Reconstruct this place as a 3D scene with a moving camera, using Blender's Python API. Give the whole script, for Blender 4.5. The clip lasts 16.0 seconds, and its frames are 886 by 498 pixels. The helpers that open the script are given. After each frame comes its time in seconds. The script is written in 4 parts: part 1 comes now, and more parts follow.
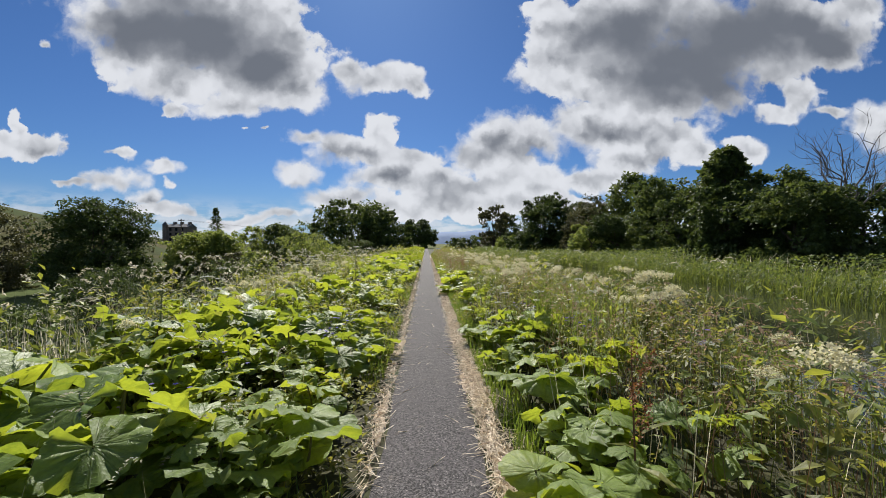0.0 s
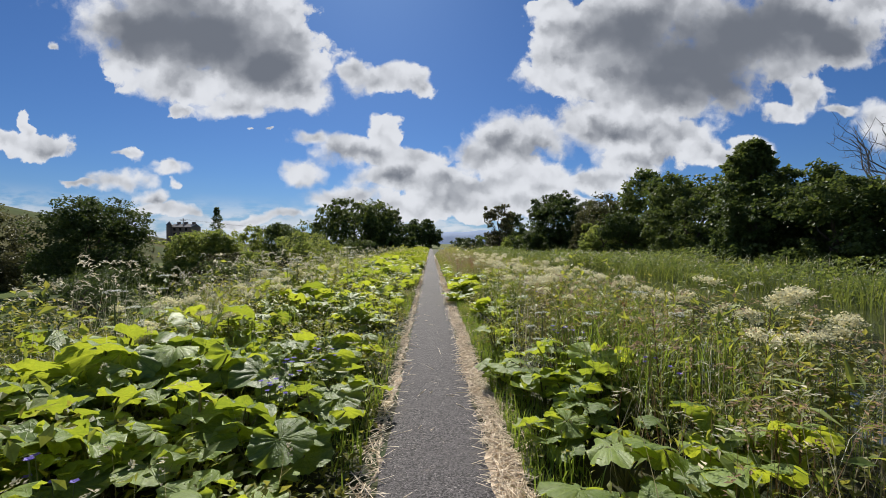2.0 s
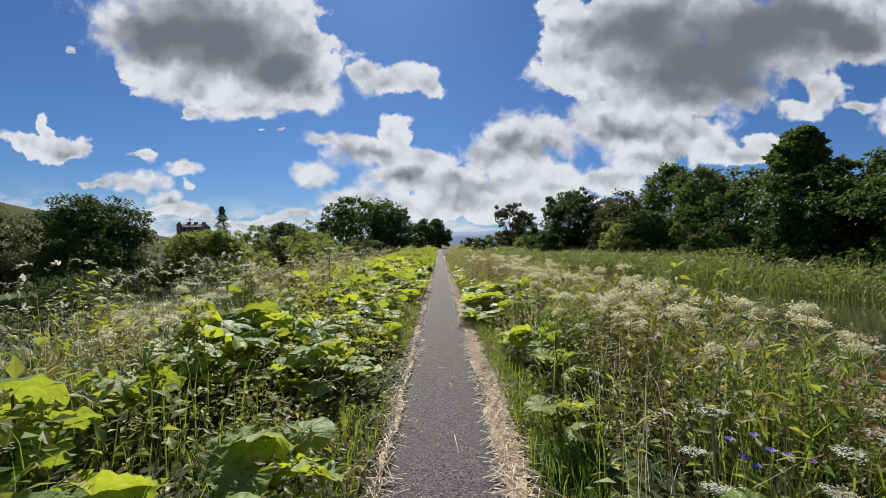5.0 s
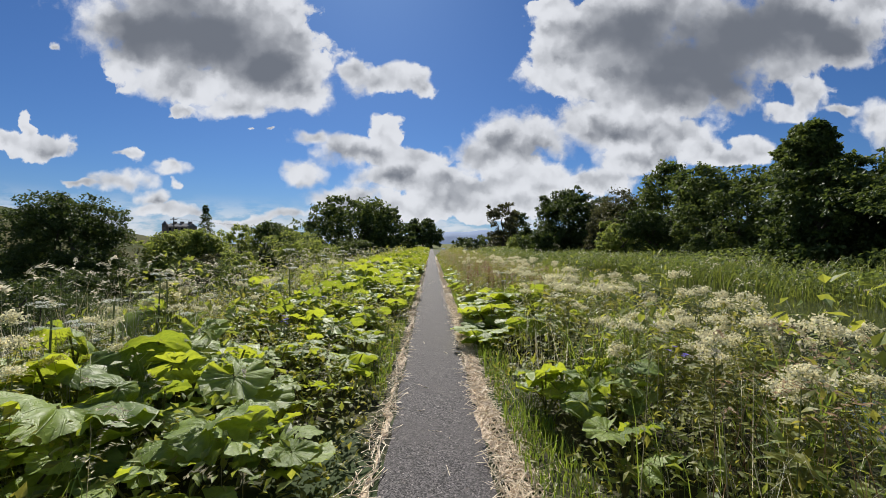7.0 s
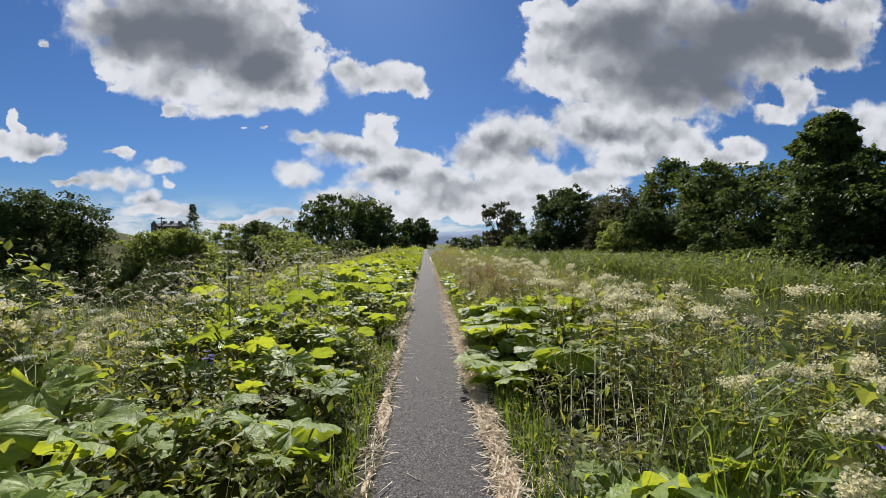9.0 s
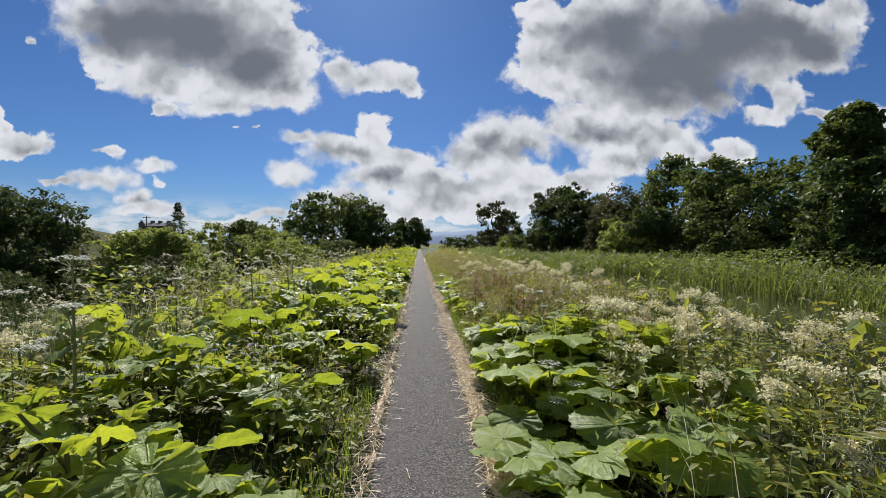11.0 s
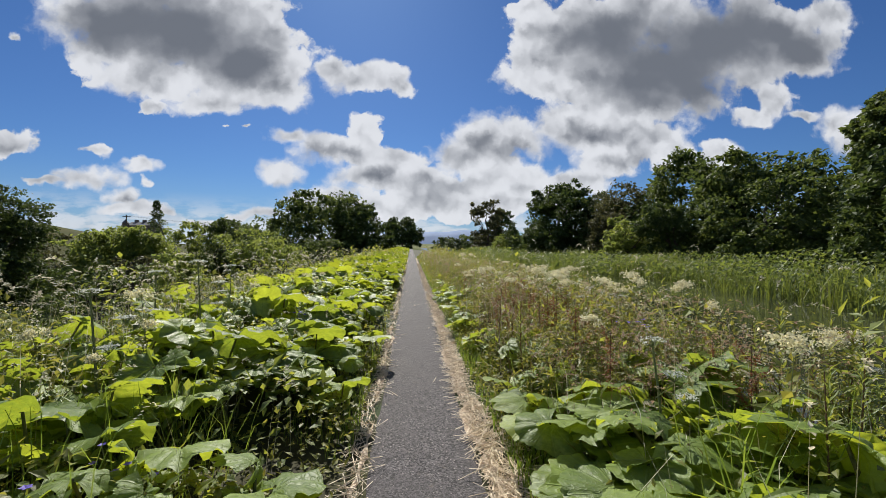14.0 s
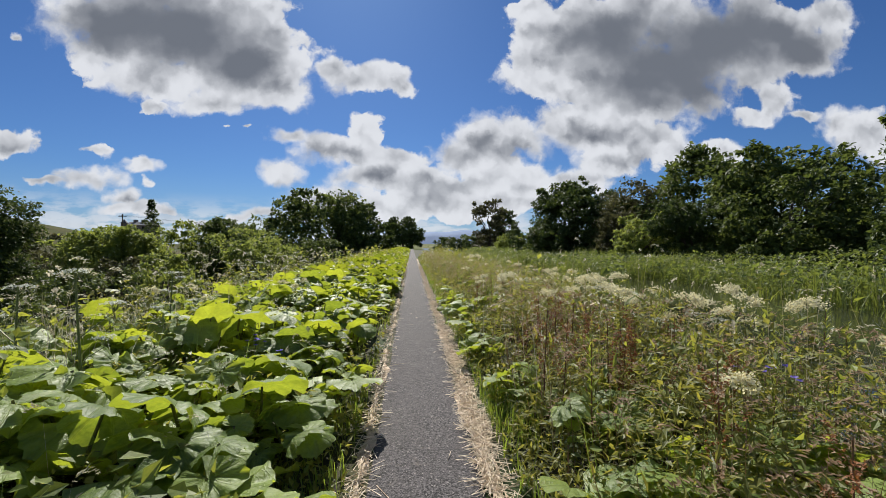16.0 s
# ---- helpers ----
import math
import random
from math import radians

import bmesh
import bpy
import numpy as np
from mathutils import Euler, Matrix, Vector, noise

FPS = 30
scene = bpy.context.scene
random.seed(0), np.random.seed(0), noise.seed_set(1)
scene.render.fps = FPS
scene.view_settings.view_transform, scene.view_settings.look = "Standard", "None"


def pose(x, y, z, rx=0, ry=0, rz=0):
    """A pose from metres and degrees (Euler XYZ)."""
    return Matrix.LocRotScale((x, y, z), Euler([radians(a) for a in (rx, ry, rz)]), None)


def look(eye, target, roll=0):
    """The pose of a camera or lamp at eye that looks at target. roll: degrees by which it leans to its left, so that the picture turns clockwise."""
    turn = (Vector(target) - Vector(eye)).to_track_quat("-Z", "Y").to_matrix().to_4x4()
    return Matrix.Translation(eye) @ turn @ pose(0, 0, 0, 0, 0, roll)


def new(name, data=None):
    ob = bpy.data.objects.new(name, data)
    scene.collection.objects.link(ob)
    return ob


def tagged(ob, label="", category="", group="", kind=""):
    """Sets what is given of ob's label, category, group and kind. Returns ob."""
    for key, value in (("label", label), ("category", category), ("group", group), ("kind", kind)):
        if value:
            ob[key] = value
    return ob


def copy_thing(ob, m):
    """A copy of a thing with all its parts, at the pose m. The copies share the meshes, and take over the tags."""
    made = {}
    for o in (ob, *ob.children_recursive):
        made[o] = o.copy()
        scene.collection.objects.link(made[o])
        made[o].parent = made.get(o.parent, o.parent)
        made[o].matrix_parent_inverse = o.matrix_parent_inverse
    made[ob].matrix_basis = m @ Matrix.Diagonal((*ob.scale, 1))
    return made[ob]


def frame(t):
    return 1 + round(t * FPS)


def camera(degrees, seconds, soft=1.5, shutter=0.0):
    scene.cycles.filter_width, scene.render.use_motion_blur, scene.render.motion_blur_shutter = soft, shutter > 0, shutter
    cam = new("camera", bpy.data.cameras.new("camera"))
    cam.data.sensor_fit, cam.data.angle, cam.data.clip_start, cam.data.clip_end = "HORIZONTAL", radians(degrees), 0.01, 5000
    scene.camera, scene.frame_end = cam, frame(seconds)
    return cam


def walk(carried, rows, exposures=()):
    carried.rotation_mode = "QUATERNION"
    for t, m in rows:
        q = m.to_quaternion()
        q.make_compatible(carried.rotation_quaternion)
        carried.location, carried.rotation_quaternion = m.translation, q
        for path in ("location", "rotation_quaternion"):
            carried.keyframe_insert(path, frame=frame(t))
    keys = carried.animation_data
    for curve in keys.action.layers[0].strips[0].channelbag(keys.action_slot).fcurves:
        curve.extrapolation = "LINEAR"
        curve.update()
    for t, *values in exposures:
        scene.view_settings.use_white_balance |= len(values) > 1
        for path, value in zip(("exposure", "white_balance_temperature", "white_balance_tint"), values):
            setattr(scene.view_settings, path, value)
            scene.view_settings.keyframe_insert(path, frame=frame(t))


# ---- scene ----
cam = camera(93.5, 16.0, soft=0.8)
WALK_Y = (0, 0.46, 0.93, 1.41, 1.88, 2.34, 2.79, 3.25, 3.71, 4.17, 4.62, 5.07, 5.50, 5.93, 6.36, 6.80, 7.22, 7.66, 8.11, 8.58,
          9.06, 9.55, 10.04, 10.53, 11.02, 11.51, 11.99, 12.43, 12.87, 13.31, 13.74, 14.16, 14.58)
WALK_YAW = (0, -0.1, 0, 0.2, 0.6, 1, 1.4, 1.7, 1.9, 1.95, 1.9, 1.7, 1.4, 1.1, 0.7, 0.4, 0.3, 0.1, -0.1, -0.3, -0.5, -0.75, -1,
            -1.3, -1.6, -1.8, -1.9, -2, -2.1, -2.1, -2, -2, -2)
WALK_X = (-0.02,) * 16 + (-0.025, -0.03, -0.04, -0.045, -0.05, -0.055, -0.06) + (-0.07,) * 10
walk(cam, [(0.5 * i, pose(x, y, 1.55, 89.3, 0, -2.27 + a)) for i, (x, y, a) in enumerate(zip(WALK_X, WALK_Y, WALK_YAW))])

# ---- light: sky with broken cumulus, sun high ahead of the walk ----
SUN_AZ, SUN_EL = -9.0, 41.0
sun = new("sun", bpy.data.lights.new("sun", "SUN"))
sun.data.energy, sun.data.angle, sun.data.color = 5.0, radians(0.55), (1.0, 0.95, 0.86)
sd = Vector((math.sin(radians(SUN_AZ)) * math.cos(radians(SUN_EL)), math.cos(radians(SUN_AZ)) * math.cos(radians(SUN_EL)), math.sin(radians(SUN_EL))))
sun.matrix_world = look(sd * 60, (0, 0, 0))
scene.view_settings.exposure = 0.42

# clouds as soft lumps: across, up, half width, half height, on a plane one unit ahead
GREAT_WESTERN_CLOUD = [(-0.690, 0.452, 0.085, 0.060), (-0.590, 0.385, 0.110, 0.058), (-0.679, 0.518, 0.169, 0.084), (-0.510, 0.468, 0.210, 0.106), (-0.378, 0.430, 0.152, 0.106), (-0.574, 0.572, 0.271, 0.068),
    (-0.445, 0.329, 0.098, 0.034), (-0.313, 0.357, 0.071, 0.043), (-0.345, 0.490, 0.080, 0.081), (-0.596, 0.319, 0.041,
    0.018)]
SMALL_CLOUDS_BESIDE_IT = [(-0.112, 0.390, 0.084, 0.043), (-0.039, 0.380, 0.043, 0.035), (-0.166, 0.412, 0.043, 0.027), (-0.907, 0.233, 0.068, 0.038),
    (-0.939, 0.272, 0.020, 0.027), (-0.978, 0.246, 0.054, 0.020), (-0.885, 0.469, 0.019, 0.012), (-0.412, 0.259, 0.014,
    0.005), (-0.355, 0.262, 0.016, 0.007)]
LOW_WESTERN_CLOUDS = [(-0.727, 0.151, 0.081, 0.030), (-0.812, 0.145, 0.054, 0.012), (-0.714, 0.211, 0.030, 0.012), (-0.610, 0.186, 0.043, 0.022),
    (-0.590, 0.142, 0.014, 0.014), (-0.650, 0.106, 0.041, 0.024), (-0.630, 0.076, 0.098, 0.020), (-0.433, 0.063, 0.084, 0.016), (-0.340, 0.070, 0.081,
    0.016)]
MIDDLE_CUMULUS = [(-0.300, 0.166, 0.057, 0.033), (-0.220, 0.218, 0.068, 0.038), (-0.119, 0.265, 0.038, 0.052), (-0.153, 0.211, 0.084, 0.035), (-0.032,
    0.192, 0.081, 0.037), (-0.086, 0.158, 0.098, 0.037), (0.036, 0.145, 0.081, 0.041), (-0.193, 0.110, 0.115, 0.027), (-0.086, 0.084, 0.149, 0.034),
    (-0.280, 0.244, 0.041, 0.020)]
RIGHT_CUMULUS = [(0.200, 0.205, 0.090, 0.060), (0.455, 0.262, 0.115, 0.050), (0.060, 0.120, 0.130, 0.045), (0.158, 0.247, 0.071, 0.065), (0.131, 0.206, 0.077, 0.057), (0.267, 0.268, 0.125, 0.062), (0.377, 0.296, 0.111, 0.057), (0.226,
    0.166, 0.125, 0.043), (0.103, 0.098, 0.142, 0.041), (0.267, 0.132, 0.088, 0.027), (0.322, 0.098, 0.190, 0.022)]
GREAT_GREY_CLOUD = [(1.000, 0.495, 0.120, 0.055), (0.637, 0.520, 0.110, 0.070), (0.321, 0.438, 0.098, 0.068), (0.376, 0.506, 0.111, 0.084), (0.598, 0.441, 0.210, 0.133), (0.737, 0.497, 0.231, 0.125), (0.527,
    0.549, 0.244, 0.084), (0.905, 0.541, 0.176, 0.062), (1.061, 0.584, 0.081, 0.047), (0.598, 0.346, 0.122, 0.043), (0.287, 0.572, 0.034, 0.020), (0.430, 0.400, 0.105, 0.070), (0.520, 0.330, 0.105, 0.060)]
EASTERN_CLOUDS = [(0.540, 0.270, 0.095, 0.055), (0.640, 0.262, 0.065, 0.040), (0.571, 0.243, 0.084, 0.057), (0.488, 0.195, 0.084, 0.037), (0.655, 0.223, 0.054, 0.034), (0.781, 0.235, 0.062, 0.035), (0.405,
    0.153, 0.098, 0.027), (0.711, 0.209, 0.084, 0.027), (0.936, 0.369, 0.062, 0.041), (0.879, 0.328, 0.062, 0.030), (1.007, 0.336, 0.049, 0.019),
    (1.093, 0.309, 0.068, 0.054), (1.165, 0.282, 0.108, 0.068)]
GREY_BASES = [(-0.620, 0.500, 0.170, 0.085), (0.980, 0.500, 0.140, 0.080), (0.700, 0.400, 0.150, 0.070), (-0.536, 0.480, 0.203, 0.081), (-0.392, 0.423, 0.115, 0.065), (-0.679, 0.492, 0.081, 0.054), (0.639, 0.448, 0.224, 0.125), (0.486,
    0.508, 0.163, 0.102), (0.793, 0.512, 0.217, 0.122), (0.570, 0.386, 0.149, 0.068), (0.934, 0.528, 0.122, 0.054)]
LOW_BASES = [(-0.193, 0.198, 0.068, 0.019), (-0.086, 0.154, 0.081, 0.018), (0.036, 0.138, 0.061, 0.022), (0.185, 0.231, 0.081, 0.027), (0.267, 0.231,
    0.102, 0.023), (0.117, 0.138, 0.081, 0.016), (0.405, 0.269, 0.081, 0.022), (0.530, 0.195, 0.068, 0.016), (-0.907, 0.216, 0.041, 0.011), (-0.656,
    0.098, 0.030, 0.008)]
world = bpy.data.worlds.new("sky")
scene.world = world
world.use_nodes = True


class Nodes:
    """Short hand for building node trees."""

    def __init__(self, tree):
        self.tree = tree

    def add(self, kind, inputs=()):
        n = self.tree.nodes.new(kind)
        for key, v in dict(inputs).items():
            s = n.inputs[key]
            if isinstance(v, bpy.types.NodeSocket):
                self.tree.links.new(v, s)
            else:
                s.default_value = v
        return n

    def math(self, op, a, b=0.0, c=0.0, clamp=False):
        n = self.add("ShaderNodeMath", {0: a, 1: b, 2: c})
        n.operation, n.use_clamp = op, clamp
        return n.outputs[0]

    def vec(self, op, a, b=(0, 0, 0), c=(0, 0, 0)):
        n = self.add("ShaderNodeVectorMath", {0: a, 1: b, 2: c})
        n.operation = op
        return n.outputs["Value"] if op in ("LENGTH", "DOT_PRODUCT") else n.outputs[0]

    def noise(self, vector, scale, detail=6.0, rough=0.55, distortion=0.0):
        return self.add("ShaderNodeTexNoise", {"Vector": vector, "Scale": scale, "Detail": detail, "Roughness": rough, "Distortion": distortion}).outputs["Fac"]

    def ramp(self, value, lo, hi, a=0.0, b=1.0):
        n = self.add("ShaderNodeMapRange", {"Value": value, "From Min": lo, "From Max": hi, "To Min": a, "To Max": b})
        n.interpolation_type = "SMOOTHSTEP"
        return n.outputs[0]

    def mix(self, fac, a, b, blend="MIX"):
        n = self.add("ShaderNodeMix")
        n.data_type, n.blend_type = "RGBA", blend
        if isinstance(fac, bpy.types.NodeSocket):
            self.tree.links.new(fac, n.inputs[0])
        else:
            n.inputs[0].default_value = fac
        for i, v in ((6, a), (7, b)):
            if isinstance(v, bpy.types.NodeSocket):
                self.tree.links.new(v, n.inputs[i])
            else:
                n.inputs[i].default_value = (*v[:3], 1)
        return n.outputs[2]


def build_sky():
    world.node_tree.nodes.clear()
    n = Nodes(world.node_tree)
    way = n.add("ShaderNodeTexCoord").outputs["Generated"]
    parts = n.add("ShaderNodeSeparateXYZ", {0: way}).outputs
    ahead = n.math("MAXIMUM", parts[1], 0.05)
    p = n.add("ShaderNodeCombineXYZ", {0: n.math("DIVIDE", parts[0], ahead), 1: n.math("DIVIDE", parts[2], ahead)}).outputs[0]
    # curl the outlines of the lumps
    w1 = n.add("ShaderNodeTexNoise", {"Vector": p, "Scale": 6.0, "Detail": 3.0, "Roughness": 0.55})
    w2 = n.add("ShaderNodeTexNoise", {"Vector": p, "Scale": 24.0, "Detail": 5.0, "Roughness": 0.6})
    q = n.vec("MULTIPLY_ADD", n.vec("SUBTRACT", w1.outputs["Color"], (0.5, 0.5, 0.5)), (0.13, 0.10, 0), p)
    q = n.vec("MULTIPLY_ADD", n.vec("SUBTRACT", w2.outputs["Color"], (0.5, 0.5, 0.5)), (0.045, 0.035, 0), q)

    def puffs(at):
        """Cauliflower billows at two sizes."""
        total = None
        for size, strength in ((8.0, 0.85), (19.0, 0.55), (44.0, 0.22)):
            cell = n.add("ShaderNodeTexVoronoi", {"Vector": at, "Scale": size, "Randomness": 1.0})
            cell.feature, cell.voronoi_dimensions = "SMOOTH_F1", "2D"
            cell.inputs["Smoothness"].default_value = 0.6
            part_of = n.math("MULTIPLY", n.math("SUBTRACT", 0.42, cell.outputs["Distance"]), strength)
            total = part_of if total is None else n.math("ADD", total, part_of)
        return total

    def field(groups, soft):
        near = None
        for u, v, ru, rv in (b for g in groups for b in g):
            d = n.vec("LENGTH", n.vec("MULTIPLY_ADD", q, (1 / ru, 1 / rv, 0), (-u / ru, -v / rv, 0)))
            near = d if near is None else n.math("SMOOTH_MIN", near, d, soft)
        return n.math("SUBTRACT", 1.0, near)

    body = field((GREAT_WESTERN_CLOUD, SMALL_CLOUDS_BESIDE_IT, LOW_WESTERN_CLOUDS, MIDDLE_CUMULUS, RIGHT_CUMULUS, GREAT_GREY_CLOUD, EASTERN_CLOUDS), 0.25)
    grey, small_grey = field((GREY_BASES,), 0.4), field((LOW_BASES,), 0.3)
    wisp = n.vec("MULTIPLY_ADD", n.vec("SUBTRACT", w2.outputs["Color"], (0.5, 0.5, 0.5)), (0.05, 0.05, 0), p)
    billow = puffs(wisp)
    thick = n.ramp(body, -0.05, 1.0)
    body = n.math("MULTIPLY_ADD", billow, 0.60, body)
    body = n.math("MULTIPLY_ADD", n.math("SUBTRACT", n.noise(p, 13.0, 8.0, 0.6), 0.5), 0.65, body)
    body = n.math("MULTIPLY_ADD", n.math("SUBTRACT", n.noise(wisp, 50.0, 6.0, 0.6), 0.5), 0.45, body)
    # the rest of the sky, out of view, has the same broken cloud
    rest = n.noise(n.vec("MULTIPLY", way, (1, 1, 1.8)), 2.6, 8.0, 0.55)
    aside = n.ramp(parts[1], 0.30, 0.55)
    cover = n.math("ADD", n.math("MULTIPLY", n.ramp(body, -0.16, n.ramp(n.noise(p, 3.1, 3.0, 0.5), 0.4, 0.62, 0.02, 0.55)), aside), n.math("MULTIPLY", n.ramp(rest, 0.52, 0.62), n.math("SUBTRACT", 1.0, aside)))
    low = n.math("MULTIPLY", n.ramp(parts[2], 0.11, 0.03), n.ramp(n.noise(n.vec("MULTIPLY", p, (1, 3.2, 1)), 9.0, 7.0, 0.6), 0.40, 0.56))
    cover = n.math("MAXIMUM", n.math("MULTIPLY", cover, 0.98), n.math("MULTIPLY", low, 0.75))
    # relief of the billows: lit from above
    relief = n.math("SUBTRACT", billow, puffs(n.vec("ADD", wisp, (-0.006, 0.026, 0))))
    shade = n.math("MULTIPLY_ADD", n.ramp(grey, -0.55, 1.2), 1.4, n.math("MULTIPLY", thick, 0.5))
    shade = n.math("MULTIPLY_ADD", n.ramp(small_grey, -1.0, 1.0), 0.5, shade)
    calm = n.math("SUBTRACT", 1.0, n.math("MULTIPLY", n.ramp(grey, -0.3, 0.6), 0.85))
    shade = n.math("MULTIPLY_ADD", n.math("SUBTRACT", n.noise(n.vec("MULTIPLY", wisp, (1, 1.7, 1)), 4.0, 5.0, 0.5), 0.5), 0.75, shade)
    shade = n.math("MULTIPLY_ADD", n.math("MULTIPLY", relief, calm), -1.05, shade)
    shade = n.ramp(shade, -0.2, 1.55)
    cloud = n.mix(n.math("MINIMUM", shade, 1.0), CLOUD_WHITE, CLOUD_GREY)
    sky = n.add("ShaderNodeTexSky")
    sky.sky_type, sky.sun_disc, sky.sun_elevation, sky.sun_rotation = "NISHITA", False, radians(SUN_EL), radians(SUN_AZ)
    sky.air_density, sky.dust_density, sky.ozone_density = 1.0, 0.3, 2.5
    blue = n.mix(1.0, sky.outputs[0], SKY_TINT, "MULTIPLY")
    haze = n.ramp(parts[2], 0.16, 0.0, 0.0, 0.35)
    blue = n.mix(haze, blue, HAZE)
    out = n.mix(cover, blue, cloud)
    back = n.add("ShaderNodeBackground", {"Color": out, "Strength": 0.075})
    n.add("ShaderNodeOutputWorld", {0: back.outputs[0]})


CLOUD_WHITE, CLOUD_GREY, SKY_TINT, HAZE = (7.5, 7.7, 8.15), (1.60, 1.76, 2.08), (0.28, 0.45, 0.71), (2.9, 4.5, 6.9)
build_sky()

# ---- materials ----


def material(name):
    m = bpy.data.materials.new(name)
    m.use_nodes = True
    m.node_tree.nodes.clear()
    return m, Nodes(m.node_tree)


def finish(n, shader):
    n.add("ShaderNodeOutputMaterial", {0: shader})


def leaf_material(name, dark, light, glow, clear=0.45, rough=0.42, by="island", veins=False, grain=30.0, spread=1.0, gloss=0.3):
    """Thin leaf: glossy skin over green tissue that lets light through."""
    m, n = material(name)
    pos = n.add("ShaderNodeTexCoord").outputs["Object"]
    rand = n.add("ShaderNodeObjectInfo").outputs["Random"] if by == "object" else n.add("ShaderNodeNewGeometry").outputs["Random Per Island"]
    patch = n.noise(pos, grain, 4.0, 0.6)
    f = n.math("ADD", n.math("MULTIPLY", rand, 0.75 * spread), n.math("MULTIPLY", n.ramp(patch, 0.3, 0.7), 0.35), clamp=True)
    col = n.mix(f, dark, light)
    height = n.math("MULTIPLY", patch, 0.4)
    if veins:
        uv = n.add("ShaderNodeUVMap").outputs[0]
        s = n.add("ShaderNodeSeparateXYZ", {0: uv}).outputs
        rib = n.math("ABSOLUTE", n.math("SUBTRACT", n.math("FRACT", n.math("MULTIPLY", s[0], 11.0)), 0.5))
        main = n.ramp(n.math("MULTIPLY", rib, s[1]), 0.045, 0.012)
        side = n.add("ShaderNodeTexVoronoi", {"Vector": n.vec("MULTIPLY", uv, (30.0, 9.0, 1)), "Scale": 1.0})
        side.feature = "DISTANCE_TO_EDGE"
        net = n.ramp(side.outputs["Distance"], 0.10, 0.0)
        line = n.math("MAXIMUM", main, n.math("MULTIPLY", net, 0.22))
        col = n.mix(n.math("MULTIPLY", line, 0.35), col, [c * 1.25 + 0.02 for c in light])
        # holes and browned spots
        spot = n.ramp(n.noise(pos, 22.0, 3.0, 0.5), 0.66, 0.72)
        col = n.mix(n.math("MULTIPLY", spot, 0.45), col, (0.16, 0.12, 0.03))
        height = n.math("ADD", height, n.math("MULTIPLY", line, -0.45))
    bump = n.add("ShaderNodeBump", {"Strength": 0.8 if veins else 0.55, "Distance": 0.016, "Height": n.math("MULTIPLY_ADD", n.noise(pos, grain * 5.0, 3.0, 0.6), 0.10, height)}).outputs[0]
    skin = n.add("ShaderNodeBsdfPrincipled", {"Base Color": col, "Roughness": rough, "Normal": bump, "Specular IOR Level": gloss})
    through_col = n.mix(f, [glow[0] * 0.4, glow[1] * 0.5, glow[2] * 0.7], glow)
    if veins:
        through_col = n.mix(n.math("MULTIPLY", line, 0.35), through_col, [g * 0.55 for g in glow])
    thin = n.add("ShaderNodeBsdfTranslucent", {"Color": through_col})
    finish(n, n.add("ShaderNodeMixShader", {0: clear, 1: skin.outputs[0], 2: thin.outputs[0]}).outputs[0])
    return m


def rough_material(name, a, b, scale=4.0, fine=60.0, rough=0.9, depth=0.01, spec=0.3, third=None):
    """Matt surface with broad patches, fine grain and relief."""
    m, n = material(name)
    pos = n.add("ShaderNodeTexCoord").outputs["Object"]
    broad, tiny = n.noise(pos, scale, 6.0, 0.6), n.noise(pos, fine, 5.0, 0.65)
    col = n.mix(n.ramp(n.math("ADD", n.math("MULTIPLY", broad, 0.6), n.math("MULTIPLY", tiny, 0.4)), 0.35, 0.65), a, b)
    if third:
        col = n.mix(n.ramp(n.noise(pos, scale * 0.37, 4.0, 0.6), 0.5, 0.62), col, third)
    bump = n.add("ShaderNodeBump", {"Strength": 0.6, "Distance": depth, "Height": n.math("ADD", broad, tiny)}).outputs[0]
    finish(n, n.add("ShaderNodeBsdfPrincipled", {"Base Color": col, "Roughness": rough, "Normal": bump, "Specular IOR Level": spec}).outputs[0])
    return m


def asphalt_material():
    m, n = material("worn_asphalt")
    pos = n.add("ShaderNodeTexCoord").outputs["Object"]
    chips = n.add("ShaderNodeTexVoronoi", {"Vector": pos, "Scale": 120.0})
    tone = n.add("ShaderNodeSeparateXYZ", {0: chips.outputs["Color"]}).outputs[0]
    broad = n.noise(pos, 1.6, 5.0, 0.6)
    col = n.mix(n.ramp(tone, 0.1, 1.0), (0.022, 0.021, 0.022), (0.155, 0.142, 0.145))
    col = n.mix(n.ramp(tone, 0.965, 0.985), col, (0.30, 0.27, 0.26))
    col = n.mix(n.math("MULTIPLY", n.ramp(broad, 0.4, 0.7), 0.5), col, (0.085, 0.078, 0.079))
    dust = n.ramp(n.noise(pos, 9.0, 6.0, 0.7), 0.58, 0.75)
    col = n.mix(n.math("MULTIPLY", dust, 0.3), col, (0.24, 0.2, 0.15))
    h = n.math("ADD", n.math("MULTIPLY", chips.outputs["Distance"], -1.0), n.math("MULTIPLY", n.noise(pos, 14.0, 4.0, 0.6), 0.8))
    bump = n.add("ShaderNodeBump", {"Strength": 0.8, "Distance": 0.006, "Height": h}).outputs[0]
    finish(n, n.add("ShaderNodeBsdfPrincipled", {"Base Color": col, "Roughness": 0.85, "Normal": bump, "Specular IOR Level": 0.3}).outputs[0])
    return m


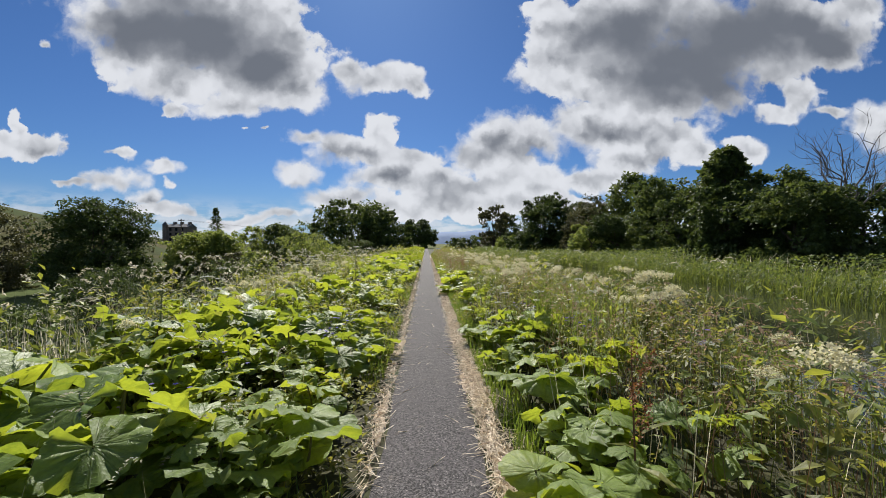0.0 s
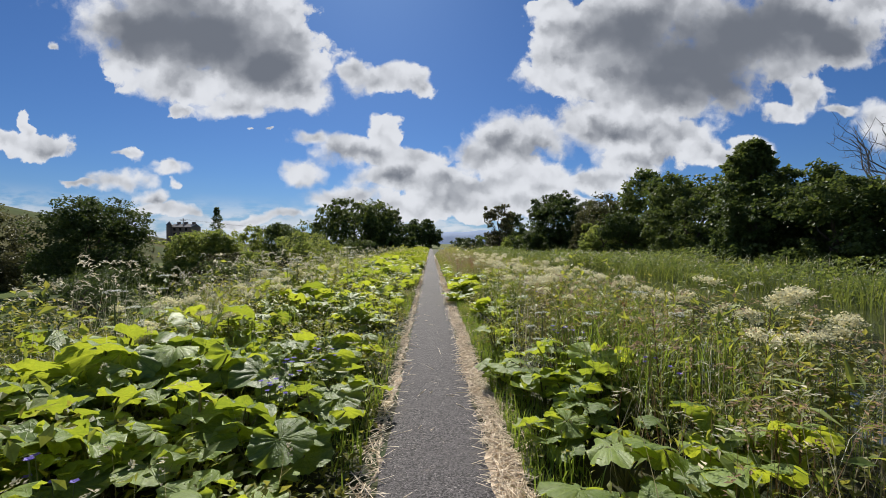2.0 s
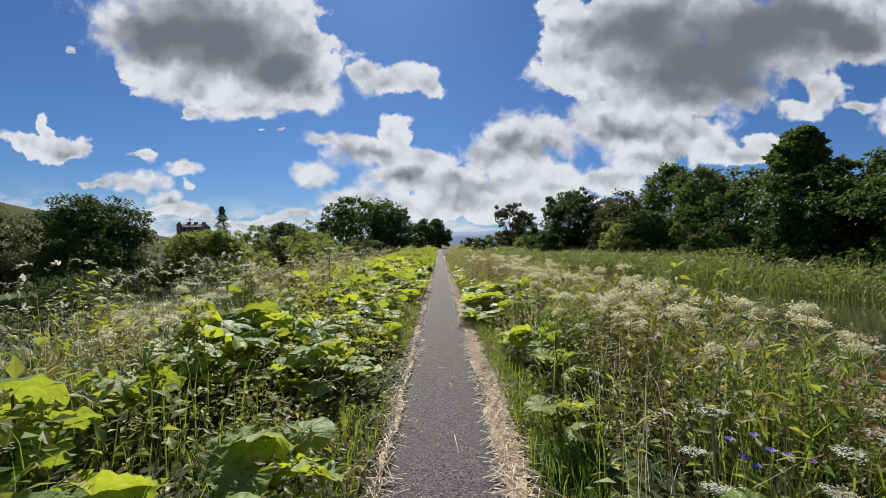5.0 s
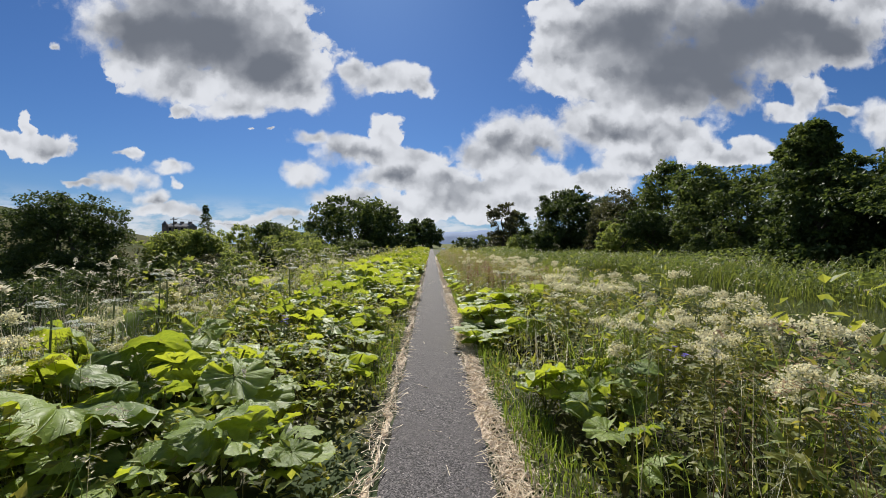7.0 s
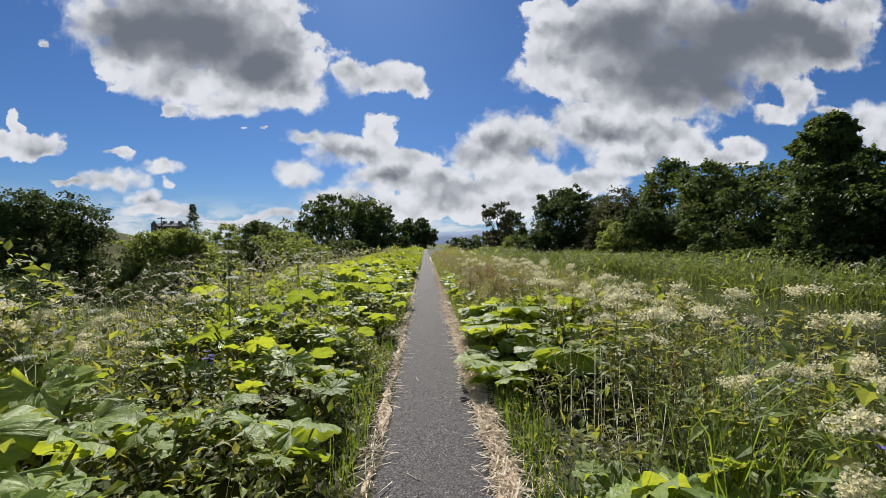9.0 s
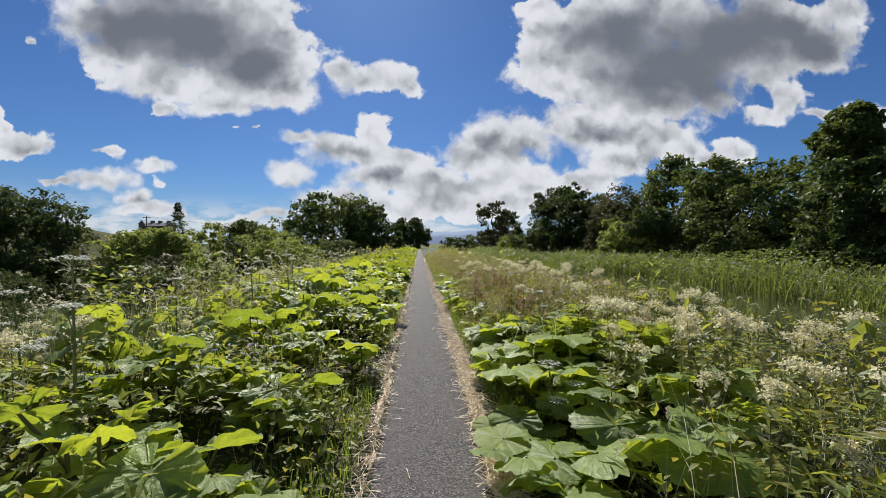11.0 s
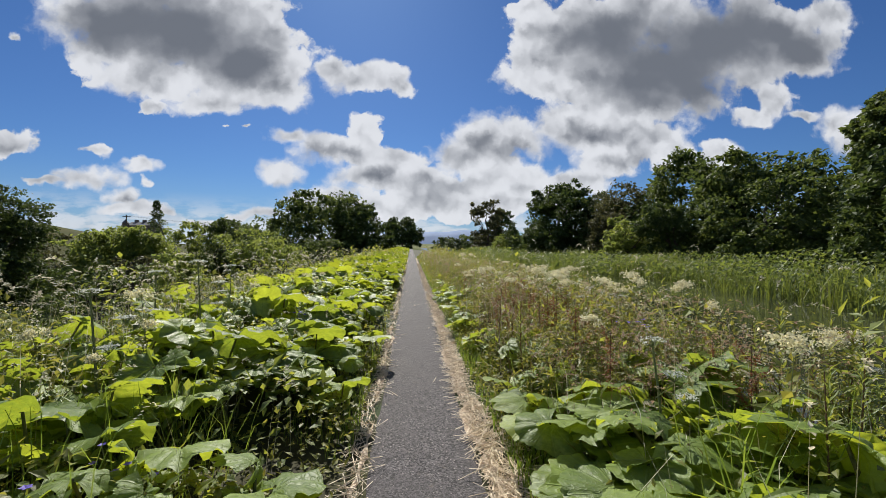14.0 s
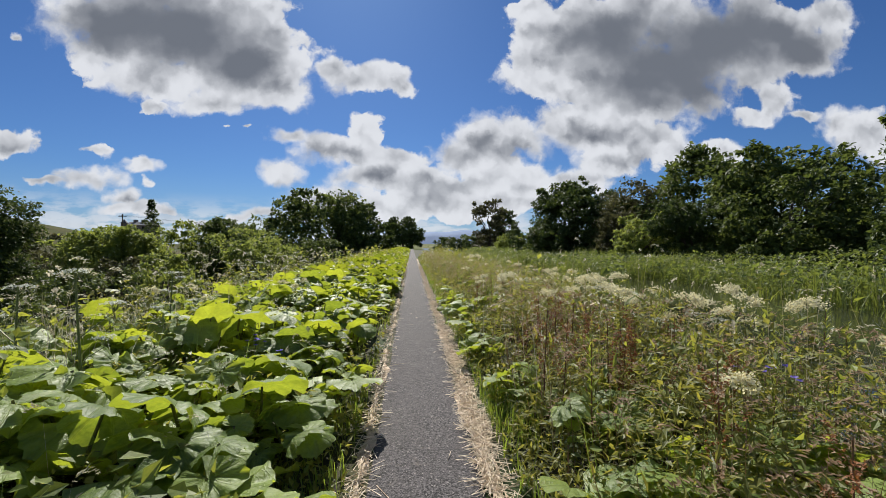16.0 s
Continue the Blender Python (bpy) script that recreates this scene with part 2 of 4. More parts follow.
def water_material():
    m, n = material("still_canal_water")
    pos = n.add("ShaderNodeTexCoord").outputs["Object"]
    bump = n.add("ShaderNodeBump", {"Strength": 0.25, "Distance": 0.02, "Height": n.noise(pos, 2.5, 4.0, 0.5)}).outputs[0]
    finish(n, n.add("ShaderNodeBsdfPrincipled", {"Base Color": (0.03, 0.035, 0.02, 1), "Roughness": 0.06, "Normal": bump, "Specular IOR Level": 0.5}).outputs[0])
    return m


ASPHALT = asphalt_material()
WATER = water_material()
SOIL = rough_material("damp_soil_and_litter", (0.022, 0.02, 0.011), (0.06, 0.06, 0.02), 2.0, 40.0, third=(0.03, 0.05, 0.012))
MEADOW = rough_material("rough_meadow", (0.06, 0.085, 0.025), (0.13, 0.15, 0.05), 0.06, 1.5, spec=0.05, third=(0.16, 0.14, 0.06))
CHAFF = rough_material("trodden_straw", (0.36, 0.27, 0.18), (0.74, 0.61, 0.46), 14.0, 120.0, depth=0.008)
HILLSIDE = rough_material("far_hill_grass", (0.045, 0.055, 0.02), (0.095, 0.085, 0.038), 0.05, 0.6, spec=0.03, third=(0.06, 0.08, 0.03))
# the blue of distance haze is put into the far hills' surface colour
BLUEHILL = rough_material("far_hills_painted_haze", (0.13, 0.2, 0.34), (0.16, 0.235, 0.38), 0.004, 0.03)
BARK = rough_material("grey_brown_bark", (0.05, 0.04, 0.03), (0.14, 0.115, 0.09), 5.0, 40.0, depth=0.02)
DEADWOOD = rough_material("bleached_dead_wood", (0.10, 0.09, 0.08), (0.2, 0.18, 0.16), 4.0, 30.0)
STONE = rough_material("old_sandstone", (0.12, 0.10, 0.085), (0.2, 0.17, 0.14), 0.8, 6.0)
SLATE = rough_material("grey_slates", (0.06, 0.065, 0.075), (0.11, 0.115, 0.125), 1.0, 9.0, rough=0.6)
PANE = rough_material("dark_window_panes", (0.01, 0.012, 0.015), (0.02, 0.022, 0.026), 1.0, 5.0, rough=0.1, depth=0.001)
BUTTERBUR = leaf_material("butterbur_leaf", (0.075, 0.130, 0.028), (0.26, 0.35, 0.09), (0.66, 0.72, 0.05), 0.42, 0.45, "object", True, 12.0, gloss=0.36)
STALK = leaf_material("butterbur_stalk", (0.09, 0.11, 0.035), (0.15, 0.13, 0.055), (0.2, 0.2, 0.04), 0.15, 0.5, "object")
BURFAR = leaf_material("butterbur_leaf_far", (0.06, 0.105, 0.025), (0.17, 0.22, 0.05), (0.46, 0.50, 0.03), 0.45, 0.5)
HERB = leaf_material("herb_leaf", (0.045, 0.064, 0.014), (0.20, 0.205, 0.046), (0.68, 0.60, 0.09), 0.32, 0.5)
SPEAR = leaf_material("willowherb_leaf", (0.055, 0.095, 0.022), (0.20, 0.245, 0.058), (0.68, 0.68, 0.08), 0.34, 0.52)
GRASS = leaf_material("grass_blade", (0.05, 0.10, 0.018), (0.13, 0.19, 0.04), (0.40, 0.50, 0.05), 0.42, 0.42)
DRYGRASS = leaf_material("seeding_grass", (0.32, 0.28, 0.17), (0.56, 0.50, 0.34), (0.85, 0.76, 0.52), 0.55, 0.5)
SEDGE = leaf_material("waterside_leaf", (0.045, 0.08, 0.02), (0.135, 0.175, 0.05), (0.38, 0.44, 0.07), 0.36, 0.5, gloss=0.22)
REED = leaf_material("reed_blade", (0.05, 0.085, 0.018), (0.135, 0.17, 0.04), (0.38, 0.42, 0.06), 0.34, 0.45)
STRAW = leaf_material("cut_straw", (0.60, 0.47, 0.33), (0.88, 0.76, 0.58), (0.75, 0.62, 0.45), 0.2, 0.5)
CREAM = leaf_material("meadowsweet_blossom", (0.72, 0.65, 0.40), (0.89, 0.82, 0.57), (0.90, 0.81, 0.48), 0.5, 0.7)
DUSTY = leaf_material("faded_flower_spikes", (0.21, 0.125, 0.07), (0.40, 0.28, 0.17), (0.55, 0.37, 0.21), 0.45, 0.6)
UMBEL = leaf_material("hogweed_blossom", (0.64, 0.64, 0.54), (0.86, 0.86, 0.78), (0.85, 0.85, 0.7), 0.5, 0.7)
VIOLET = leaf_material("cranesbill_petal", (0.16, 0.12, 0.50), (0.28, 0.22, 0.68), (0.3, 0.25, 0.75), 0.35, 0.6)
RUST = leaf_material("seeding_dock", (0.16, 0.055, 0.02), (0.28, 0.12, 0.045), (0.4, 0.16, 0.05), 0.3, 0.6)
STEM = leaf_material("green_stem", (0.12, 0.15, 0.05), (0.21, 0.23, 0.09), (0.2, 0.2, 0.05), 0.15, 0.5, "object")
BROWNSTEM = leaf_material("reddish_stem", (0.10, 0.055, 0.03), (0.18, 0.10, 0.05), (0.2, 0.1, 0.05), 0.15, 0.5, "object")
OAKLEAF = leaf_material("dark_tree_leaf", (0.023, 0.043, 0.013), (0.066, 0.098, 0.026), (0.17, 0.22, 0.04), 0.26, 0.52, grain=0.5, gloss=0.2)
ASHLEAF = leaf_material("mid_tree_leaf", (0.030, 0.054, 0.016), (0.085, 0.118, 0.034), (0.23, 0.28, 0.05), 0.30, 0.52, grain=0.5, gloss=0.2)
WILLOWLEAF = leaf_material("willow_leaf", (0.07, 0.105, 0.025), (0.17, 0.21, 0.06), (0.50, 0.55, 0.09), 0.42, 0.52, grain=0.5, gloss=0.2)
OLIVELEAF = leaf_material("dry_scrub_leaf", (0.055, 0.055, 0.022), (0.11, 0.105, 0.045), (0.2, 0.19, 0.06), 0.26, 0.52, grain=0.5, gloss=0.2)

# ---- mesh helpers ----


def mesh_from(name, verts, tris, mat, uvs=None, smooth=False):
    me = bpy.data.meshes.new(name)
    verts, tris = np.asarray(verts, np.float32).reshape(-1, 3), np.asarray(tris, np.int32).reshape(-1, 3)
    me.vertices.add(len(verts))
    me.vertices.foreach_set("co", verts.ravel())
    me.loops.add(tris.size)
    me.loops.foreach_set("vertex_index", tris.ravel())
    me.polygons.add(len(tris))
    me.polygons.foreach_set("loop_start", np.arange(0, tris.size, 3, dtype=np.int32))
    me.polygons.foreach_set("use_smooth", np.full(len(tris), smooth))
    if uvs is not None:
        me.uv_layers.new(name="UVMap").data.foreach_set("uv", np.asarray(uvs, np.float32)[tris.ravel()].ravel())
    me.update(calc_edges=True)
    me.validate()
    me.materials.append(mat)
    return me


def child(name, me, parent, m=None, label=""):
    ob = new(name, me)
    ob.parent = parent
    if m is not None:
        ob.matrix_basis = m
    return tagged(ob, label, kind="stuff" if name in ("crown", "foliage", "flower_head", "blossom", "seed_spike") else "")


def turns(yaw, tilt, roll=None):
    """Rotation matrices: tilt about x (leaf tips along +y rise with tilt), roll about y, then yaw about z."""
    yaw, tilt = np.asarray(yaw, float), np.asarray(tilt, float)
    roll = np.zeros_like(yaw) if roll is None else roll
    z, o = np.zeros_like(yaw), np.ones_like(yaw)
    cz, sz, cx, sx, cy, sy = np.cos(yaw), np.sin(yaw), np.cos(tilt), np.sin(tilt), np.cos(roll), np.sin(roll)
    Z = np.stack([np.stack([cz, -sz, z], -1), np.stack([sz, cz, z], -1), np.stack([z, z, o], -1)], -2)
    X = np.stack([np.stack([o, z, z], -1), np.stack([z, cx, -sx], -1), np.stack([z, sx, cx], -1)], -2)
    Y = np.stack([np.stack([cy, z, sy], -1), np.stack([z, o, z], -1), np.stack([-sy, z, cy], -1)], -2)
    return Z @ X @ Y


def scatter(base, places, rots, sizes):
    """Many copies of one small shape joined: base is (verts, tris)."""
    v, f = np.asarray(base[0], float), np.asarray(base[1], int)
    sizes = np.asarray(sizes, float)
    sizes = sizes[:, None] * np.ones(3) if sizes.ndim == 1 else sizes
    out = np.einsum("nij,nkj->nki", rots, v[None] * sizes[:, None, :]) + np.asarray(places)[:, None, :]
    tris = f[None] + (np.arange(len(out)) * len(v))[:, None, None]
    return out.reshape(-1, 3), tris.reshape(-1, 3)


def joined(*pairs):
    vs, fs, k = [], [], 0
    for v, f in pairs:
        v = np.asarray(v, float).reshape(-1, 3)
        vs.append(v)
        fs.append(np.asarray(f, int).reshape(-1, 3) + k)
        k += len(v)
    return np.concatenate(vs), np.concatenate(fs)


def tube(points, radii, sides=5):
    """A tapered, bent tube through points."""
    pts = [Vector(p) for p in points]
    vs, fs = [], []
    for i, p in enumerate(pts):
        d = (pts[min(i + 1, len(pts) - 1)] - pts[max(i - 1, 0)]).normalized()
        a = d.orthogonal().normalized()
        b = d.cross(a)
        for k in range(sides):
            w = 2 * math.pi * k / sides
            vs.append(p + (a * math.cos(w) + b * math.sin(w)) * radii[i])
    for i in range(len(pts) - 1):
        for k in range(sides):
            a, b = i * sides + k, i * sides + (k + 1) % sides
            fs += [(a, b, b + sides), (a, b + sides, a + sides)]
    return np.array([tuple(v) for v in vs]), np.array(fs)


# small leaf: folded lens along +y, one unit long
LENS = ([(0, 0, 0), (0.24, 0.4, 0.08), (0, 0.45, 0), (-0.24, 0.4, 0.08), (0, 1, -0.12)], [(0, 1, 2), (0, 2, 3), (1, 4, 2), (2, 4, 3)])
FARLENS = ([(0, 0, 0), (0.28, 0.42, 0.07), (-0.28, 0.42, 0.07), (0, 1, -0.08)], [(0, 1, 3), (0, 3, 2)])
SPEARLEAF = ([(0, 0, 0), (0.1, 0.35, 0.02), (0, 0.4, -0.02), (-0.1, 0.35, 0.02), (0, 1, -0.18)], [(0, 1, 2), (0, 2, 3), (1, 4, 2), (2, 4, 3)])
TWIGLEAF = ([(0, 0, 0), (0.36, 0.42, 0.09), (-0.34, 0.52, 0.06), (0.06, 1.0, -0.08)], [(0, 1, 3), (0, 3, 2)])
# broad tree leaf spray, one unit across
SPRAY = ([(0, 0, 0), (0.32, 0.35, 0.08), (0.1, 0.55, -0.02), (0.2, 0.95, 0.05), (-0.12, 0.6, 0.03), (-0.38, 0.5, -0.06), (-0.1, 0.25, 0.02)],
         [(0, 1, 2), (0, 2, 6), (6, 2, 4), (2, 3, 4), (6, 4, 5)])
# grass blade: stands up along +z and bows to +y, one unit high
BLADE = ([(-0.012, 0, 0), (0.012, 0, 0), (-0.011, 0.06, 0.4), (0.011, 0.06, 0.4), (-0.008, 0.22, 0.78), (0.008, 0.22, 0.78), (0, 0.46, 1.0)],
         [(0, 1, 3), (0, 3, 2), (2, 3, 5), (2, 5, 4), (4, 5, 6)])
STALKLET = ([(-0.004, 0, 0), (0.004, 0, 0), (0, 0.004, 0), (0, 0.1, 0.98)], [(0, 1, 3), (1, 2, 3), (2, 0, 3)])
BIT = ([(-0.5, -0.012, 0), (0.5, -0.012, 0.0), (0.5, 0.012, 0.0), (-0.5, 0.012, 0), (0, 0, 0.03)], [(0, 1, 4), (1, 2, 4), (2, 3, 4), (3, 0, 4)])
FLECK = ([(0, 0, 0), (0.5, 0.3, 0.1), (0, 0.9, -0.1), (-0.5, 0.4, 0.12)], [(0, 1, 2), (0, 2, 3)])


def smooth_noise(x, y, scale, seed=0.0):
    """Cheap smooth noise for whole arrays."""
    x, y = np.asarray(x) / scale + seed * 17.1, np.asarray(y) / scale - seed * 9.7
    return (np.sin(x * 1.3 + 1.7 * np.sin(y * 0.9 + seed)) + np.sin(y * 1.7 + 1.3 * np.sin(x * 1.1 - seed)) + np.sin((x + y) * 0.77 + seed)) / 3


# ---- ground ----
def ground_z(x, y):
    """Embankment with the path on top, low land to the west, the canal to the east."""
    x, y = np.asarray(x, float), np.asarray(y, float)
    west = -4.8 * np.clip((-x - 3.7) / 11.0, 0, 1) ** 1.3
    east = np.interp(x, [0.7, 3.0, 4.6, 5.6, 15.5, 17.0, 20.0], [0, -0.05, -0.5, -1.0, -1.0, -0.2, 0.0])
    east = np.where(x > 0.7, east, 0)
    lumps = 0.05 * smooth_noise(x, y, 0.8, 1.0) * np.clip((np.abs(x) - 0.8) / 0.8, 0, 1)
    hill = 22.0 * np.clip((-x - 92) / 70, 0, 1) ** 1.2 * np.clip(1.25 - np.abs(y - 120) / 170, 0, 1)
    fade = 1 - np.clip((np.hypot(x, y) - 400) / 800, 0, 1)
    return west * fade + east * fade + lumps + hill


def build_ground():
    def steps(breaks):
        return np.concatenate([np.linspace(a, b, k, endpoint=False) for a, b, k in breaks])
    xs = np.append(steps([(-2500, -300, 8), (-300, -60, 16), (-60, -16, 14), (-16, -3, 22), (-3, -0.5, 10), (-0.5, 0.5, 2), (0.5, 6, 26), (6, 22, 16), (22, 80, 10), (80, 2500, 10)]), 2500)
    ys = np.append(steps([(-400, -20, 8), (-20, -3, 12), (-3, 30, 100), (30, 90, 60), (90, 300, 24), (300, 3500, 12)]), 3500)
    X, Y = np.meshgrid(xs, ys)
    v = np.stack([X, Y, ground_z(X, Y) - 0.012], -1).reshape(-1, 3)
    w = len(xs)
    i = (np.arange(len(ys) - 1)[:, None] * w + np.arange(w - 1)[None]).ravel()
    f = np.concatenate([np.stack([i, i + 1, i + w + 1], -1), np.stack([i, i + w + 1, i + w], -1)])
    me = mesh_from("ground", v, f, SOIL, smooth=True)
    me.materials.append(MEADOW)
    me.materials.append(HILLSIDE)
    cx = v[f].mean(1)
    me.polygons.foreach_set("material_index", ((np.abs(cx[:, 0]) > 18) | (cx[:, 1] > 120)).astype(np.int32) + (cx[:, 0] < -88))
    tagged(new("ground", me), "uneven grassy embankment and low fields beside the path", "ground", kind="structure")


def strip(name, x0, x1, y0, y1, z, wobble, mat, label, category, seed):
    ys = np.arange(y0, y1, 0.08 if y1 < 60 else 0.12)
    n = len(ys)
    e0 = x0 + wobble * smooth_noise(ys, ys * 0, 0.35, seed) + wobble * 0.6 * smooth_noise(ys, ys * 0, 0.09, seed + 2)
    e1 = x1 + wobble * smooth_noise(ys, ys * 0, 0.33, seed + 5) + wobble * 0.6 * smooth_noise(ys, ys * 0, 0.08, seed + 7)
    cols = 7
    X = e0[:, None] + (e1 - e0)[:, None] * np.linspace(0, 1, cols)[None]
    Z = z + 0.012 * np.sin(np.linspace(0, math.pi, cols))[None] + 0.004 * smooth_noise(X, ys[:, None] + 0 * X, 0.6, seed)
    Z[:, (0, -1)] = -0.02
    v = np.stack([X, ys[:, None] + 0 * X, Z], -1).reshape(-1, 3)
    i = (np.arange(n - 1)[:, None] * cols + np.arange(cols - 1)[None]).ravel()
    f = np.concatenate([np.stack([i, i + 1, i + cols + 1], -1), np.stack([i, i + cols + 1, i + cols], -1)])
    return tagged(new(name, mesh_from(name, v, f, mat, smooth=True)), label, category, kind="structure")


build_ground()
strip("path", -0.40, 0.43, -8, 145, 0.004, 0.02, ASPHALT, "narrow worn grey asphalt path with ragged edges", "path", 1.0)
strip("verge_east", 0.415, 0.53, -8, 58, -0.008, 0.10, CHAFF, "verge of pale trodden cut straw beside the path", "verge", 3.0)
strip("verge_west", -0.43, -0.385, -8, 58, -0.008, 0.06, CHAFF, "thin verge of trodden straw beside the path", "verge", 8.0)


def build_water():
    ys = np.arange(-30, 200, 4.0)
    v = np.array([(x, y, -0.42) for y in ys for x in (3.8, 16.6)])
    i = np.arange(len(ys) - 1) * 2
    f = np.concatenate([np.stack([i, i + 1, i + 3], -1), np.stack([i, i + 3, i + 2], -1)])
    tagged(new("water", mesh_from("water", v, f, WATER)), "dark still canal water between reeds", "water", kind="structure")


build_water()


def ridge(name, xs, y, heights, depth, mat, label):
    """A range of hills: a crest line with a slope down to each side."""
    xs = np.linspace(xs[0], xs[1], 60)
    h = np.interp(np.linspace(0, 1, 60), np.linspace(0, 1, len(heights)), heights) * (1 + 0.12 * smooth_noise(xs, xs * 0, (xs[-1] - xs[0]) / 40, 3.0))
    rows = [(-depth, 0), (-depth * 0.5, 0.55), (0, 1), (depth, 0)]
    v = np.array([(x, y + dy, hz * s - 1) for dy, s in rows for x, hz in zip(xs, h)])
    i = (np.arange(3)[:, None] * 60 + np.arange(59)[None]).ravel()
    f = np.concatenate([np.stack([i, i + 1, i + 61], -1), np.stack([i, i + 61, i + 60], -1)])
    tagged(new(name, mesh_from(name, v, f, mat, smooth=True)), label, "hills", kind="structure")


ridge("backdrop_hills", (-900, 1400), 3000, [20, 40, 45, 60, 85, 100, 80, 50, 40, 30], 200, BLUEHILL, "range of far hills on the horizon, blue haze painted into their colour")


# ---- trees and bushes ----
def crown_mesh(name, blobs, leaves, size, mat, seed, flat=0.75):
    """Leaf sprays on many small clumps gathered round larger lumps (x, y, z, rx, ry, rz)."""
    rng = np.random.default_rng(seed)
    blobs = np.array(blobs, float)
    weight = blobs[:, 3] * blobs[:, 5]
    weight /= weight.sum()
    clumps = max(30, leaves // 45)
    which = rng.choice(len(blobs), clumps, p=weight)
    d = rng.normal(size=(clumps, 3))
    d /= np.linalg.norm(d, axis=1)[:, None]
    reach = rng.uniform(0.4, 1.0, clumps) ** 0.45 * rng.uniform(0.9, 1.12, clumps)
    c = blobs[which, :3] + d * blobs[which, 3:] * reach[:, None]
    r = blobs[which, 3:].mean(1) * rng.uniform(0.14, 0.34, clumps)
    owner = rng.integers(0, clumps, leaves)
    e = rng.normal(size=(leaves, 3))
    e /= np.linalg.norm(e, axis=1)[:, None]
    p = c[owner] + e * (r[owner] * rng.uniform(0.2, 1.0, leaves) ** 0.5)[:, None] * (1, 1, flat)
    yaw = np.arctan2(-e[:, 0], e[:, 1]) + rng.normal(0, 0.9, leaves)
    v, f = scatter(TWIGLEAF, p, turns(yaw, rng.normal(-0.35, 0.6, leaves), rng.normal(0, 0.6, leaves)), size * 0.96 * rng.uniform(0.55, 1.3, leaves))
    return mesh_from(name, v, f, mat)


def limb(start, end, r0, r1, rng, bends=4, sides=6):
    a, b = np.array(start, float), np.array(end, float)
    pts = [a + (b - a) * t + rng.normal(0, 0.05 * np.linalg.norm(b - a), 3) * (0 < t < 1) for t in np.linspace(0, 1, bends + 1)]
    return tube(pts, np.linspace(r0, r1, bends + 1), sides)


def make_tree(name, x, y, height, half, mat, label, category="tree", leaves=9000, size=0.34, base=None, low=0.25, seed=1, lumps=11, bark=BARK):
    """A tree or bush: tapered trunk, limbs reaching into the lumps, and a crown of leaf sprays."""
    rng = np.random.default_rng(seed)
    z0 = float(ground_z(x, y)) if base is None else base
    top = height - z0
    tree = tagged(new(name), label, category)
    tree.location = (x, y, z0 - 0.05)
    blobs = []
    for k in range(lumps):
        t = rng.uniform(low, 1.0)
        w = half * math.sqrt(max(0.05, 1 - (abs(t - 0.45) / 0.62) ** 2))
        a = rng.uniform(0, 2 * math.pi)
        r = half * rng.uniform(0.30, 0.52) * (1.12 - 0.24 * t)
        rz = min(r, top * 0.22)
        blobs.append((w * 0.66 * math.cos(a), w * 0.66 * math.sin(a), min(t * top, top - rz * 0.95), r, r, rz))
    full = 0.78 if low < 0.09 else 0.66
    blobs.append((0, 0, top * (low + 1) / 2, half * full, half * full, top * (1 - low) * 0.46))
    blobs.append((rng.uniform(-0.2, 0.2) * half, 0, top * 0.86, half * 0.36, half * 0.36, top * 0.13))
    if low < 0.16:
        for k in range(7):
            a, r = k * 0.9 + rng.uniform(0, 0.6), half * rng.uniform(0.30, 0.45)
            blobs.append((half * 0.62 * math.cos(a), half * 0.62 * math.sin(a), top * rng.uniform(0.1, 0.3), r, r, min(r * 1.1, top * 0.22)))
    leaves = int(leaves * (1.5 if y < 64 else 1.3))
    child("trunk", mesh_from("trunk", *limb((0, 0, -0.3), (rng.normal(0, 0.3), rng.normal(0, 0.3), top * 0.72), 0.03 * top + 0.05, 0.05, rng, 5, 8), bark, smooth=True), tree)
    for b in blobs[:6]:
        s = rng.uniform(0.15, 0.5)
        child("limb", mesh_from("limb", *limb((0, 0, top * s * 0.8), b[:3], 0.012 * top + 0.02, 0.02, rng), bark, smooth=True), tree)
    child("crown", crown_mesh("crown", blobs, leaves, size, mat, seed + 100), tree)
    return tree


def make_conifer(x, y, height, seed=5):
    rng = np.random.default_rng(seed)
    z0 = float(ground_z(x, y))
    top = height - z0
    tree = tagged(new("conifer_tree"), "slim dark conifer standing above the bushes", "tree")
    tree.location = (x, y, z0)
    child("trunk", mesh_from("trunk", *limb((0, 0, -0.2), (0, 0, top), 0.25, 0.03, rng, 5, 7), BARK), tree)
    n = 2300
    t = rng.uniform(0.25, 1.0, n)
    w = (1.03 - t) * 5.2 * (0.65 + 0.35 * np.sin(t * 60.0 + rng.uniform(0, 1, n)))
    a = rng.uniform(0, 2 * math.pi, n)
    r = w * rng.uniform(0.1, 1, n) ** 0.5
    p = np.stack([r * np.cos(a), r * np.sin(a), t * top - r * 0.25], -1)
    child("crown", mesh_from("crown", *scatter(SPRAY, p, turns(a - math.pi / 2, rng.normal(-0.3, 0.3, n), rng.normal(0, 0.4, n)), rng.uniform(0.3, 0.6, n)), ASHLEAF), tree)


